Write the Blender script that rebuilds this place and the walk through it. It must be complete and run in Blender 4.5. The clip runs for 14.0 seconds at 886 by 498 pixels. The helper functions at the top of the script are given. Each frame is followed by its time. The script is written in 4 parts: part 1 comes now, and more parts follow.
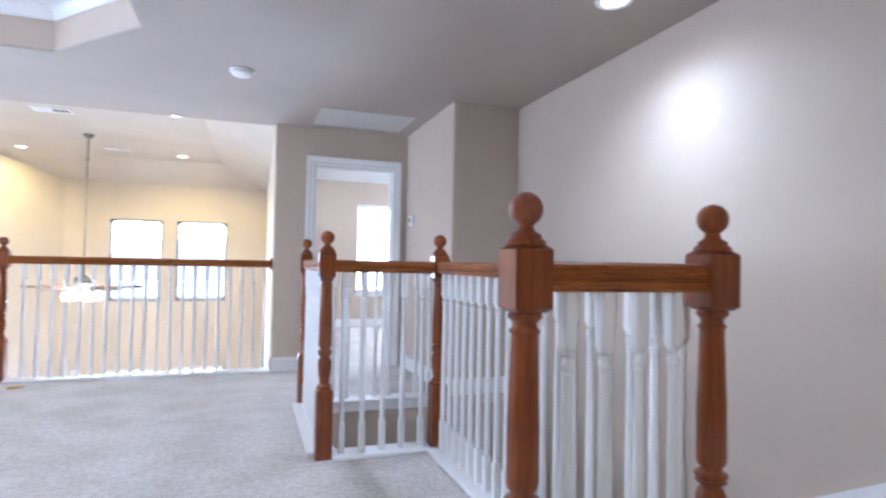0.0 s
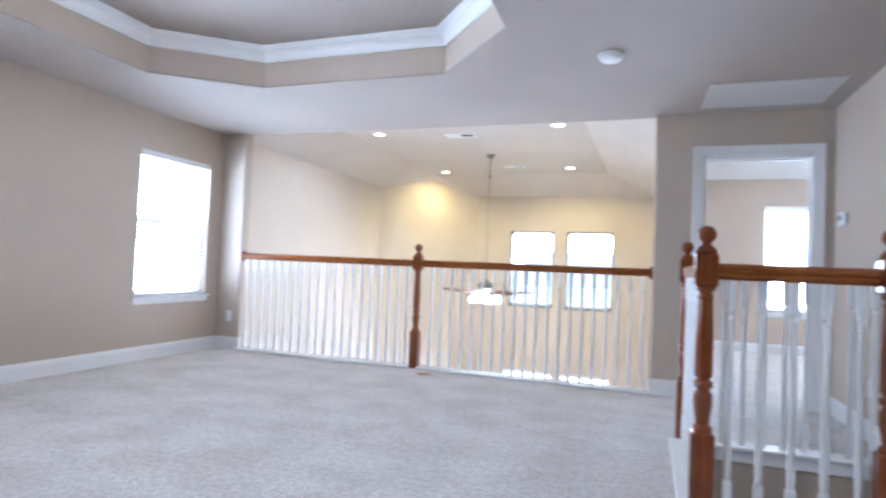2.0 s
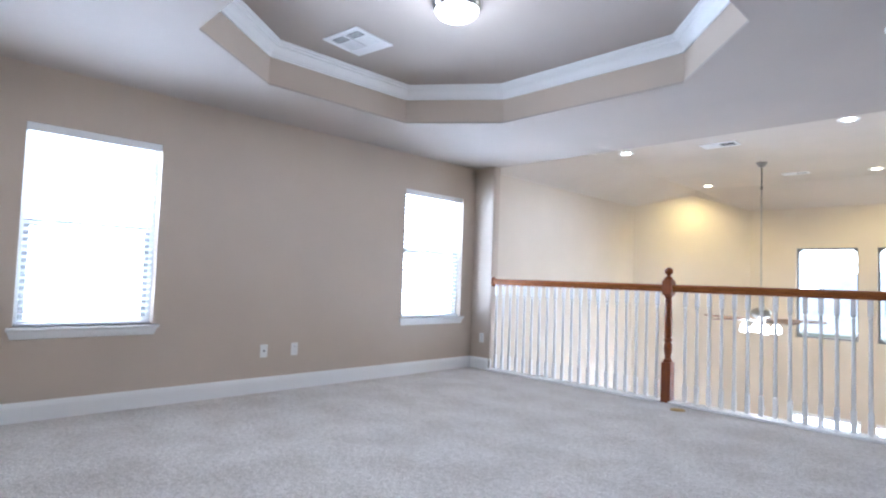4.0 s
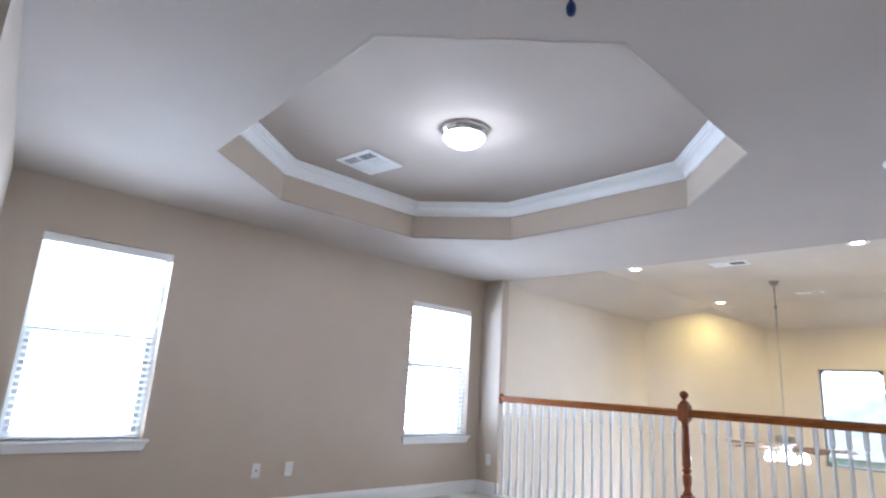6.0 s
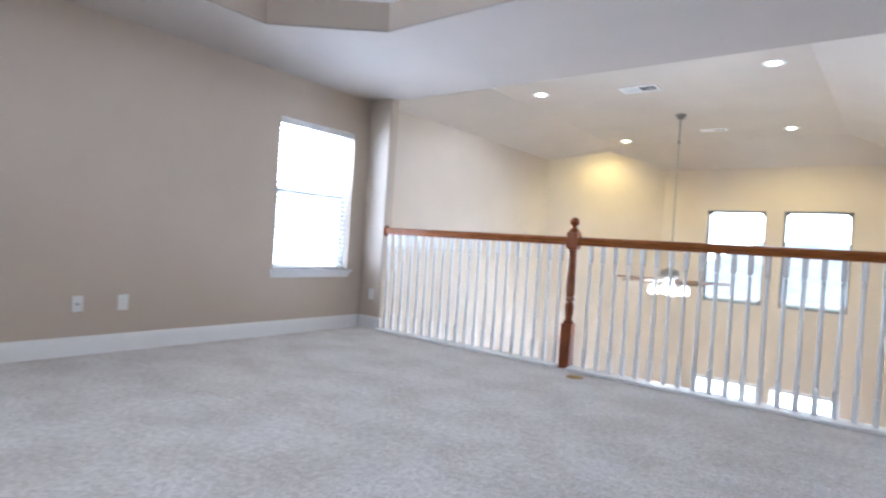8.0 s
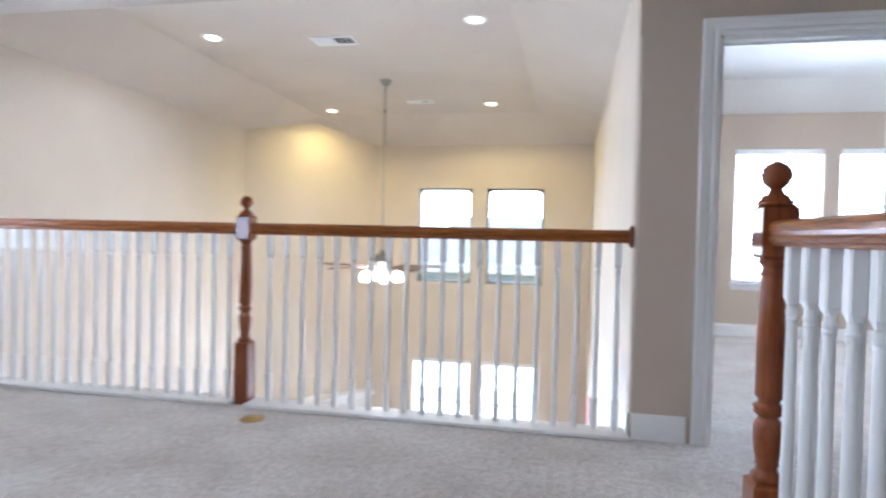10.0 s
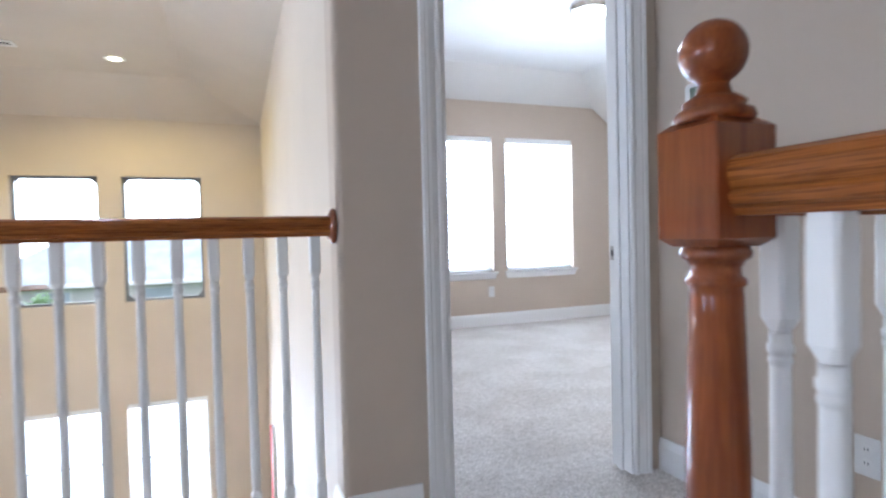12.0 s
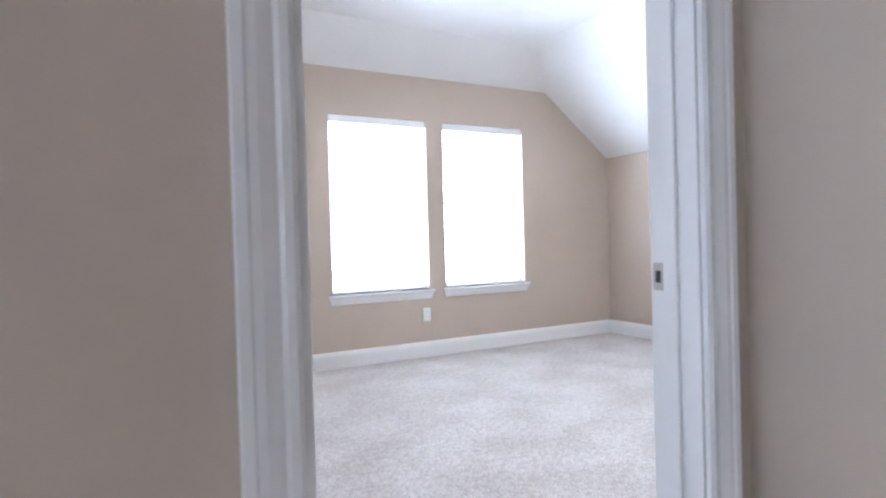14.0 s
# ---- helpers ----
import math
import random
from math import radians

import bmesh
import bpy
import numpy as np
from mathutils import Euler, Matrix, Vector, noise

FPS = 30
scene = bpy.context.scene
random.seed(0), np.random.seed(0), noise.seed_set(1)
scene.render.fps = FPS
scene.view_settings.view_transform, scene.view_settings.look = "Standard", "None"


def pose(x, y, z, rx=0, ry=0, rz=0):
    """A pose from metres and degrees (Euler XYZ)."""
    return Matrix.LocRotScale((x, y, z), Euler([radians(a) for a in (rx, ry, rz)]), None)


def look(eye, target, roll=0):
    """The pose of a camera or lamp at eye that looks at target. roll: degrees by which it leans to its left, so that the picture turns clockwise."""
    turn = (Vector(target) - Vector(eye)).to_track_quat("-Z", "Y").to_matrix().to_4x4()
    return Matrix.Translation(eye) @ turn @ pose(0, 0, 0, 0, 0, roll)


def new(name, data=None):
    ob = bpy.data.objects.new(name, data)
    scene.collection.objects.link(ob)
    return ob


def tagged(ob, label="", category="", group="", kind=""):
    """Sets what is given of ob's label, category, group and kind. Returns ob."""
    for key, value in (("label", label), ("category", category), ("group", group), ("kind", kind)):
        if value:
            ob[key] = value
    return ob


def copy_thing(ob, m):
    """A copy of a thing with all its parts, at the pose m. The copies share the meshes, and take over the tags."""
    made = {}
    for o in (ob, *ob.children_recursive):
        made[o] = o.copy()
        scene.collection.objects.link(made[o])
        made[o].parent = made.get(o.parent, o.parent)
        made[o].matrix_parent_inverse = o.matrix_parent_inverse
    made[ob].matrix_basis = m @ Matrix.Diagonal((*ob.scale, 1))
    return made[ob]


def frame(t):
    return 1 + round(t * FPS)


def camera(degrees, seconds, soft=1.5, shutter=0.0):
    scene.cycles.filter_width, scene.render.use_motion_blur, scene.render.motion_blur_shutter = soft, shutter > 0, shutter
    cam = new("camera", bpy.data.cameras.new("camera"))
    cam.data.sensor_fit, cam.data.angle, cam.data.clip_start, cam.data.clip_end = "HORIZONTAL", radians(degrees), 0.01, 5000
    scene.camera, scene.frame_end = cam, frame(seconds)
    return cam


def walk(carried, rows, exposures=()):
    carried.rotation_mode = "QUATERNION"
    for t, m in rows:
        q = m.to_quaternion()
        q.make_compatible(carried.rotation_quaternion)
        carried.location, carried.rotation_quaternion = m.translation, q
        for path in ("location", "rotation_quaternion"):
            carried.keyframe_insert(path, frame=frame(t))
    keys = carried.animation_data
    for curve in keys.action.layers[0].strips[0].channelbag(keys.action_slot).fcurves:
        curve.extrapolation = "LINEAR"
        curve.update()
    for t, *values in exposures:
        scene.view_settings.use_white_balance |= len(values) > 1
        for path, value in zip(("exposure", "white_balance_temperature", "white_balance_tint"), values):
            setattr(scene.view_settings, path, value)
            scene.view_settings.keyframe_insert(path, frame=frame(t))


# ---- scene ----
cam = camera(76.2, 14.0, soft=2.2, shutter=0.5)
PATH = [
    (0, (0.794, 1.28, 1.083), (1.462, 3.165, 1.136), 1.1),
    (0.5, (0.801, 1.393, 1.072), (1.248, 3.341, 1.14), 1.3),
    (1, (0.838, 1.54, 1.061), (0.948, 3.536, 1.128), 1.5),
    (1.5, (0.916, 1.659, 1.065), (0.598, 3.633, 1.128), 2.1),
    (2, (0.968, 1.803, 1.036), (0.31, 3.69, 1.095), 2.4),
    (2.5, (1.013, 1.913, 1.03), (0.039, 3.659, 1.086), 2.5),
    (3, (1.027, 1.91, 1.001), (-0.221, 3.472, 1.058), 2.7),
    (3.2, (1.052, 1.88, 1.015), (-0.295, 3.357, 1.066), 2.7),
    (5.3, (1.183, 1.948, 1.159), (-0.269, 3.297, 1.427), 3.4),
    (5.5, (1.169, 1.946, 1.179), (-0.268, 3.291, 1.531), 3.5),
    (6, (1.146, 1.959, 1.16), (-0.281, 3.28, 1.628), 3.6),
    (6.5, (1.069, 2.091, 1.076), (-0.36, 3.416, 1.526), 3.5),
    (7, (0.958, 2.255, 1.004), (-0.443, 3.657, 1.27), 3.4),
    (7.5, (0.923, 2.494, 0.96), (-0.418, 3.977, 1.015), 3.3),
    (9.8, (0.682, 3.905, 1.035), (0.184, 5.842, 0.996), 1.5),
    (10, (0.668, 4.02, 1.034), (0.284, 5.982, 0.987), 1.3),
    (10.5, (0.613, 4.324, 1.041), (0.696, 6.322, 0.987), 0.2),
    (11, (0.621, 4.617, 1.008), (1.053, 6.569, 0.956), -0.6),
    (11.5, (0.673, 4.916, 1.028), (1.262, 6.827, 0.975), -1.1),
    (12, (0.716, 5.199, 1.014), (1.445, 7.061, 0.961), -1.4),
    (12.5, (0.784, 5.501, 1.025), (1.676, 7.289, 0.97), -1.6),
    (13, (0.927, 5.799, 1.014), (1.868, 7.563, 0.967), -1.8),
    (13.5, (1.113, 6.058, 0.998), (2.051, 7.824, 0.963), -1.6),
    (14, (1.276, 6.31, 1.005), (2.212, 8.078, 0.978), -1.6),
]
walk(cam, [(t, look(eye, target, roll)) for t, eye, target, roll in PATH],
     [(0, 0.55, 5120, 14), (2.0, 0.32, 5080, 12), (3, 0.28, 5060, 12), (5.5, -0.02, 5280, 11), (7.5, 0.08, 5180, 11), (10, 0.03, 5330, 12), (11.5, -0.07, 5380, 12), (13, 0.05, 5400, 13), (14, 0.05, 5420, 14)])

# strengths of the lights, in watts
WIN_W, BED_W, LOW_W, CAN_W, STAIR_W, FLUSH_W, FAN_W, UNSEEN_HALL_W = 62.0, 90.0, 115.0, 41.0, 58.0, 45.0, 47.0, 88.0

# ---------------------------------------------------------------- light
world = bpy.data.worlds.new("world")
scene.world = world
world.use_nodes = True
wn = world.node_tree.nodes
sky = wn.new("ShaderNodeTexSky")
sky.sky_type = "NISHITA"
sky.sun_disc = False
sky.sun_elevation, sky.sun_rotation = radians(48), radians(200)
sky.dust_density = 3.0
world.node_tree.links.new(sky.outputs[0], wn["Background"].inputs[0])
wn["Background"].inputs[1].default_value = 0.15


def lamp(name, kind, energy, m, colour=(1, 1, 1), **kw):
    data = bpy.data.lights.new(name, kind)
    data.energy, data.color = energy, colour
    if "size" in kw:
        if kind == "AREA":
            data.shape = "RECTANGLE"
            data.size, data.size_y = kw["size"]
        else:
            data.shadow_soft_size = kw["size"]
    if "angle" in kw:
        data.spot_size, data.spot_blend = radians(kw["angle"]), kw.get("blend", 0.6)
    ob = new(name, data)
    ob.matrix_world = m
    return ob


DAY = (0.82, 0.9, 1.0)
WARM = (1.0, 0.86, 0.68)
NEUTRAL = (1.0, 0.985, 0.97)
sun = bpy.data.lights.new("sun", "SUN")
sun.energy, sun.angle, sun.color = 5.0, radians(12), (1.0, 0.96, 0.9)
new("sun", sun).matrix_world = look((0, 0, 30), (6, 12, 0))


# ---------------------------------------------------------------- materials
def material(name, colour, rough=0.5, metal=0.0, coat=0.0):
    m = bpy.data.materials.new(name)
    m.use_nodes = True
    b = m.node_tree.nodes["Principled BSDF"]
    b.inputs["Base Color"].default_value = (*colour, 1)
    b.inputs["Roughness"].default_value = rough
    b.inputs["Metallic"].default_value = metal
    b.inputs["Coat Weight"].default_value = coat
    return m, m.node_tree.nodes, m.node_tree.links, b


def noise_tex(n, l, scale, detail=3.0, stretch=None, space="Object"):
    co = n.new("ShaderNodeTexCoord")
    t = n.new("ShaderNodeTexNoise")
    t.inputs["Scale"].default_value, t.inputs["Detail"].default_value = scale, detail
    if stretch:
        mp = n.new("ShaderNodeMapping")
        mp.inputs["Scale"].default_value = stretch
        l.new(co.outputs[space], mp.inputs[0])
        l.new(mp.outputs[0], t.inputs["Vector"])
    else:
        l.new(co.outputs[space], t.inputs["Vector"])
    return t


def ramp(n, l, src, stops):
    r = n.new("ShaderNodeValToRGB")
    while len(r.color_ramp.elements) < len(stops):
        r.color_ramp.elements.new(0.5)
    for e, (p, c) in zip(r.color_ramp.elements, stops):
        e.position, e.color = p, (*c, 1)
    l.new(src, r.inputs[0])
    return r


def bump(n, l, src, b, strength, dist):
    k = n.new("ShaderNodeBump")
    k.inputs["Strength"].default_value, k.inputs["Distance"].default_value = strength, dist
    l.new(src, k.inputs["Height"])
    l.new(k.outputs[0], b.inputs["Normal"])
    return k


def paint(name, colour, rough=0.7, var=0.04, grain=160.0, depth=0.0012):
    m, n, l, b = material(name, colour, rough)
    big = noise_tex(n, l, 1.3, 4)
    lo, hi = [c * (1 - var) for c in colour], [min(1, c * (1 + var)) for c in colour]
    l.new(ramp(n, l, big.outputs[0], [(0.3, lo), (0.7, hi)]).outputs[0], b.inputs["Base Color"])
    fine = noise_tex(n, l, grain, 2)
    bump(n, l, fine.outputs[0], b, 0.35, depth)
    return m


M_WALL = paint("taupe_wall_paint", (0.535, 0.45, 0.361))
M_GREAT = paint("cream_wall_paint", (0.625, 0.55, 0.455))
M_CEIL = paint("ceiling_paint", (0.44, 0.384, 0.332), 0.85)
# the loft ceiling's paint, coloured lighter for the tall room's window light
M_TALLCEIL_LIT = paint("window_lit_ceiling_paint", (0.6, 0.54, 0.47), 0.85)
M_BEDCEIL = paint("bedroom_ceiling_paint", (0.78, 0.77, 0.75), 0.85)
M_WHITE = paint("white_gloss_paint", (0.84, 0.84, 0.83), 0.42, 0.02, 60, 0.0004)
M_HATCH = paint("hatch_paint", (0.6, 0.58, 0.56), 0.6, 0.03)
M_PLASTIC = paint("white_plastic", (0.8, 0.8, 0.78), 0.35, 0.01, 30, 0.0001)


def carpet():
    m, n, l, b = material("beige_carpet", (0.5, 0.46, 0.42), 0.95)
    tuft = noise_tex(n, l, 95, 5)
    mid = noise_tex(n, l, 30, 5)
    big = noise_tex(n, l, 2.6, 7, (1.0, 1.15, 1.0))
    a = ramp(n, l, tuft.outputs[0], [(0.3, (0.48, 0.445, 0.405)), (0.68, (0.95, 0.91, 0.87))])
    c = ramp(n, l, mid.outputs[0], [(0.36, (0.8, 0.785, 0.77)), (0.6, (1, 1, 1))])
    d = ramp(n, l, big.outputs[0], [(0.36, (0.83, 0.81, 0.785)), (0.62, (1, 1, 1))])
    out = a.outputs[0]
    for other in (c, d):
        x = n.new("ShaderNodeMix")
        x.data_type, x.blend_type = "RGBA", "MULTIPLY"
        x.inputs[0].default_value = 1.0
        l.new(out, x.inputs[6])
        l.new(other.outputs[0], x.inputs[7])
        out = x.outputs[2]
    l.new(out, b.inputs["Base Color"])
    b.inputs["Sheen Weight"].default_value = 0.25
    bump(n, l, tuft.outputs[0], b, 0.9, 0.008)
    return m


M_CARPET = carpet()


def wood(name, axis, contrast, lo, hi, coat, gloss):
    m, n, l, b = material(name, (0.3, 0.1, 0.03), 0.42, 0, coat)
    b.inputs["Coat Roughness"].default_value = gloss
    b.inputs["Specular IOR Level"].default_value = 0.12
    stretch = [34.0, 34.0, 34.0]
    stretch[axis] = 1.3
    grain = noise_tex(n, l, 2.2, 5, stretch)
    grain.inputs["Distortion"].default_value = 0.8
    fine = noise_tex(n, l, 10, 4, stretch)
    blotch = noise_tex(n, l, 9, 3)
    mid = [(p + q) / 2 for p, q in zip(lo, hi)]
    a = ramp(n, l, grain.outputs[0], [(0.3, lo), (0.5, mid), (0.7, hi)])
    f = ramp(n, l, fine.outputs[0], [(0.4, (0.5, 0.4, 0.35)), (0.52, (1, 1, 1))])
    g = ramp(n, l, blotch.outputs[0], [(0.3, (0.82, 0.78, 0.76)), (0.65, (1, 1, 1))])
    out = a.outputs[0]
    for other, k in ((f, contrast), (g, 1.0)):
        x = n.new("ShaderNodeMix")
        x.data_type, x.blend_type = "RGBA", "MULTIPLY"
        x.inputs[0].default_value = k
        l.new(out, x.inputs[6])
        l.new(other.outputs[0], x.inputs[7])
        out = x.outputs[2]
    l.new(out, b.inputs["Base Color"])
    bump(n, l, fine.outputs[0], b, 0.08, 0.0005)
    return m


M_WOOD_X, M_WOOD_Z = wood("stained_oak_rail", 0, 0.75, (0.24, 0.073, 0.014), (0.4, 0.138, 0.03), 0.28, 0.1), wood("stained_oak_post", 2, 0.3, (0.2, 0.046, 0.011), (0.275, 0.074, 0.017), 0.85, 0.035)


def metal(name, colour, rough):
    m, n, l, b = material(name, colour, rough, 1.0)
    t = noise_tex(n, l, 40, 3)
    l.new(ramp(n, l, t.outputs[0], [(0.3, [c * 0.85 for c in colour]), (0.7, colour)]).outputs[0], b.inputs["Base Color"])
    return m


M_NICKEL = metal("brushed_nickel", (0.55, 0.53, 0.5), 0.3)
M_CHROME = metal("polished_nickel", (0.78, 0.77, 0.76), 0.16)
M_PEWTER = metal("satin_pewter", (0.34, 0.33, 0.31), 0.35)
M_BRASS = metal("aged_brass", (0.55, 0.38, 0.14), 0.4)
M_FRAME = paint("bronze_window_frame", (0.19, 0.19, 0.2), 0.4, 0.05)
# sash coloured darker than the white frame, for its silhouette against daylight
M_SASH = paint("backlit_vinyl_sash", (0.42, 0.42, 0.42), 0.5, 0.03)
# neighbour's panes, overexposed daylight put into the pale colour
M_NWIN = paint("paled_window", (0.5, 0.55, 0.6), 0.2, 0.1)
M_DARK = paint("dark_opening", (0.03, 0.03, 0.032), 0.6)
M_LCD = paint("lcd_grey_green", (0.13, 0.17, 0.13), 0.2, 0.03)
M_ROPE = paint("blue_rope", (0.02, 0.05, 0.16), 0.8, 0.3, 90, 0.002)
M_RED = paint("red_cloth", (0.55, 0.02, 0.04), 0.8, 0.1)
M_BLADE = paint("fan_blade_wood", (0.2, 0.1, 0.05), 0.4, 0.2)
M_GRASS = paint("grass", (0.07, 0.11, 0.035), 0.9, 0.3, 20, 0.02)
# roof and brick colours paled, standing in for overexposed daylight outdoors
M_ROOF = paint("roof_shingles", (0.42, 0.47, 0.5), 0.9, 0.15, 8, 0.01)
M_BRICK = paint("paled_brick", (0.72, 0.7, 0.67), 0.9, 0.1, 12, 0.01)
M_BARK = paint("bark", (0.12, 0.09, 0.06), 0.9, 0.2)


def blind_plastic():
    m, n, l, b = material("blind_slat", (0.85, 0.85, 0.84), 0.5)
    t = n.new("ShaderNodeBsdfTranslucent")
    t.inputs[0].default_value = (0.9, 0.9, 0.88, 1)
    mix = n.new("ShaderNodeMixShader")
    mix.inputs[0].default_value = 0.45
    l.new(b.outputs[0], mix.inputs[1])
    l.new(t.outputs[0], mix.inputs[2])
    l.new(mix.outputs[0], n["Material Output"].inputs[0])
    return m


M_SLAT = blind_plastic()


def leaf_cover():
    m, n, l, b = material("leaves", (0.1, 0.19, 0.055), 0.6)
    t = n.new("ShaderNodeBsdfTranslucent")
    # paler than foliage, to put the bright outdoor haze into the colour
    t.inputs[0].default_value = (0.5, 0.62, 0.4, 1)
    mix = n.new("ShaderNodeMixShader")
    mix.inputs[0].default_value = 0.5
    l.new(ramp(n, l, noise_tex(n, l, 3, 3).outputs[0], [(0.3, (0.07, 0.13, 0.04)), (0.7, (0.13, 0.24, 0.07))]).outputs[0], b.inputs["Base Color"])
    l.new(b.outputs[0], mix.inputs[1])
    l.new(t.outputs[0], mix.inputs[2])
    l.new(mix.outputs[0], n["Material Output"].inputs[0])
    return m


M_LEAF = leaf_cover()


def glow(name, colour, strength):
    m, n, l, b = material(name, (0.9, 0.9, 0.9), 0.3)
    b.inputs["Emission Color"].default_value = (*colour, 1)
    b.inputs["Emission Strength"].default_value = strength
    return m


M_BULB = glow("lit_frosted_glass", (1.0, 0.97, 0.93), 14)
M_CAN = glow("lit_lamp_lens", (1.0, 0.96, 0.9), 22)
M_CANWARM = glow("lit_warm_lamp_lens", (1.0, 0.84, 0.5), 16)


def glass():
    m, n, l, b = material("window_glass", (1, 1, 1), 0.0)
    b.inputs["Transmission Weight"].default_value = 1.0
    b.inputs["IOR"].default_value = 1.1
    return m


M_GLASS = glass()


# ---------------------------------------------------------------- mesh helpers
def mesh_of(name, bm, mat):
    bmesh.ops.recalc_face_normals(bm, faces=bm.faces[:])
    me = bpy.data.meshes.new(name)
    bm.to_mesh(me)
    bm.free()
    me.materials.append(mat)
    return me


def part(name, bm, mat, parent=None, label=""):
    ob = new(name, bm if isinstance(bm, bpy.types.Mesh) else mesh_of(name, bm, mat))
    if parent:
        ob.parent = parent
    if label:
        ob["label"] = label
    return ob


def thing(name, place, label, category, group="", kind="", rz=0.0):
    ob = new(name)
    ob.empty_display_size = 0.05
    ob.matrix_world = pose(*place, 0, 0, rz)
    return tagged(ob, label, category, group, kind)


def box(bm, x0, x1, y0, y1, z0, z1, bevel=0.0, seg=1):
    made = bmesh.ops.create_cube(bm, size=1.0)["verts"]
    for v in made:
        v.co = Vector((x0 + (v.co.x + 0.5) * (x1 - x0), y0 + (v.co.y + 0.5) * (y1 - y0), z0 + (v.co.z + 0.5) * (z1 - z0)))
    if bevel:
        edges = list({e for v in made for e in v.link_edges})
        bmesh.ops.bevel(bm, geom=edges, offset=bevel, segments=seg, affect="EDGES", profile=0.5)
    return bm


def boxed(*a, **k):
    return box(bmesh.new(), *a, **k)


def lathe(bm, profile, n=20, centre=(0, 0), smooth=True):
    """profile: (z, r) rows from one end to the other."""
    rings = []
    for z, r in profile:
        rings.append([bm.verts.new((centre[0] + r * math.cos(2 * math.pi * i / n), centre[1] + r * math.sin(2 * math.pi * i / n), z)) for i in range(n)])
    for a, b in zip(rings, rings[1:]):
        for i in range(n):
            f = bm.faces.new((a[i], a[(i + 1) % n], b[(i + 1) % n], b[i]))
            f.smooth = smooth
    bm.faces.new(rings[0][::-1])
    bm.faces.new(rings[-1])
    return bm


def prism(bm, outline, a, b, place):
    """Sweeps an outline of (u, v) from a to b along the sweep axis; place(u, v, s) gives the point."""
    ends = [[bm.verts.new(place(u, v, s)) for u, v in outline] for s in (a, b)]
    n = len(outline)
    for i in range(n):
        bm.faces.new((ends[0][i], ends[0][(i + 1) % n], ends[1][(i + 1) % n], ends[1][i]))
    bm.faces.new(ends[0][::-1])
    bm.faces.new(ends[1])
    return bm


def slab(bm, outline, z0, z1):
    return prism(bm, outline, z0, z1, lambda u, v, s: (u, v, s))


def wall(bm, u0, u1, z0, z1, d0, d1, holes, place):
    """A wall from d0 to d1 deep with rectangular holes (u0, u1, z0, z1) through it."""
    us = sorted({u0, u1, *[h[0] for h in holes], *[h[1] for h in holes]})
    zs = sorted({z0, z1, *[h[2] for h in holes], *[h[3] for h in holes]})
    us, zs = [u for u in us if u0 <= u <= u1], [z for z in zs if z0 <= z <= z1]
    solid = {}
    for i in range(len(us) - 1):
        for j in range(len(zs) - 1):
            cu, cz = (us[i] + us[i + 1]) / 2, (zs[j] + zs[j + 1]) / 2
            solid[i, j] = not any(h[0] < cu < h[1] and h[2] < cz < h[3] for h in holes)

    def quad(*p):
        bm.faces.new([bm.verts.new(place(*q)) for q in p])

    for (i, j), s in solid.items():
        if not s:
            continue
        a, b, c, d = us[i], us[i + 1], zs[j], zs[j + 1]
        for w in (d0, d1):
            quad((a, c, w), (b, c, w), (b, d, w), (a, d, w))
        if not solid.get((i - 1, j)):
            quad((a, c, d0), (a, d, d0), (a, d, d1), (a, c, d1))
        if not solid.get((i + 1, j)):
            quad((b, c, d0), (b, d, d0), (b, d, d1), (b, c, d1))
        if not solid.get((i, j - 1)):
            quad((a, c, d0), (b, c, d0), (b, c, d1), (a, c, d1))
        if not solid.get((i, j + 1)):
            quad((a, d, d0), (b, d, d0), (b, d, d1), (a, d, d1))
    bmesh.ops.remove_doubles(bm, verts=bm.verts[:], dist=0.0005)
    return bm


def along_x(u, z, d):
    return (u, d, z)


def along_y(u, z, d):
    return (d, u, z)


def structure(name, bm, mat, label, category):
    return tagged(part(name, bm, mat), label, category, kind="structure")


# ---------------------------------------------------------------- plan
XL, XR, XJ = -3.585, 3.03, 2.425          # left wall, stair wall, jutting wall
YB, YE, YF = -2.2, 7.08, 12.74          # back wall, loft edge, far wall of the tall room
ZC, ZT, ZG = 2.44, 2.765, 2.76          # loft ceiling, tray, tall room
ZD = -2.95                              # lower floor
YJ = 5.68
YW, XBR, ZBC = 10.755, 5.605, 2.735         # bedroom
XK = 1.075                               # wall between tall room and bedroom
ZG0 = 2.44

# floors
bm = bmesh.new()
box(bm, XL - 0.15, 1.28, YB, 7.19, -0.3, 0)
box(bm, 1.28, 1.95, YB, 4.52, -0.3, 0)
box(bm, 1.95, XR + 0.1, YB, 2.75, -0.3, 0)
box(bm, 1.28, XR + 0.1, 5.66, 7.19, -0.3, 0)
box(bm, 1.2, XBR + 0.1, 7.19, YW + 0.1, -0.3, 0)
structure("floor", bm, M_CARPET, "beige cut-pile carpet over the loft and bedroom", "carpet floor")
structure("floor_lower", boxed(XL - 0.2, XK + 0.2, 2.6, YF + 0.2, ZD - 0.1, ZD), M_CARPET, "beige carpet of the lower storey", "carpet floor")
structure("floor_stairwell", boxed(XK + 0.2, XR + 0.1, 2.6, 5.8, ZD - 0.1, ZD), M_CARPET, "beige carpet at the foot of the stairs", "carpet floor")

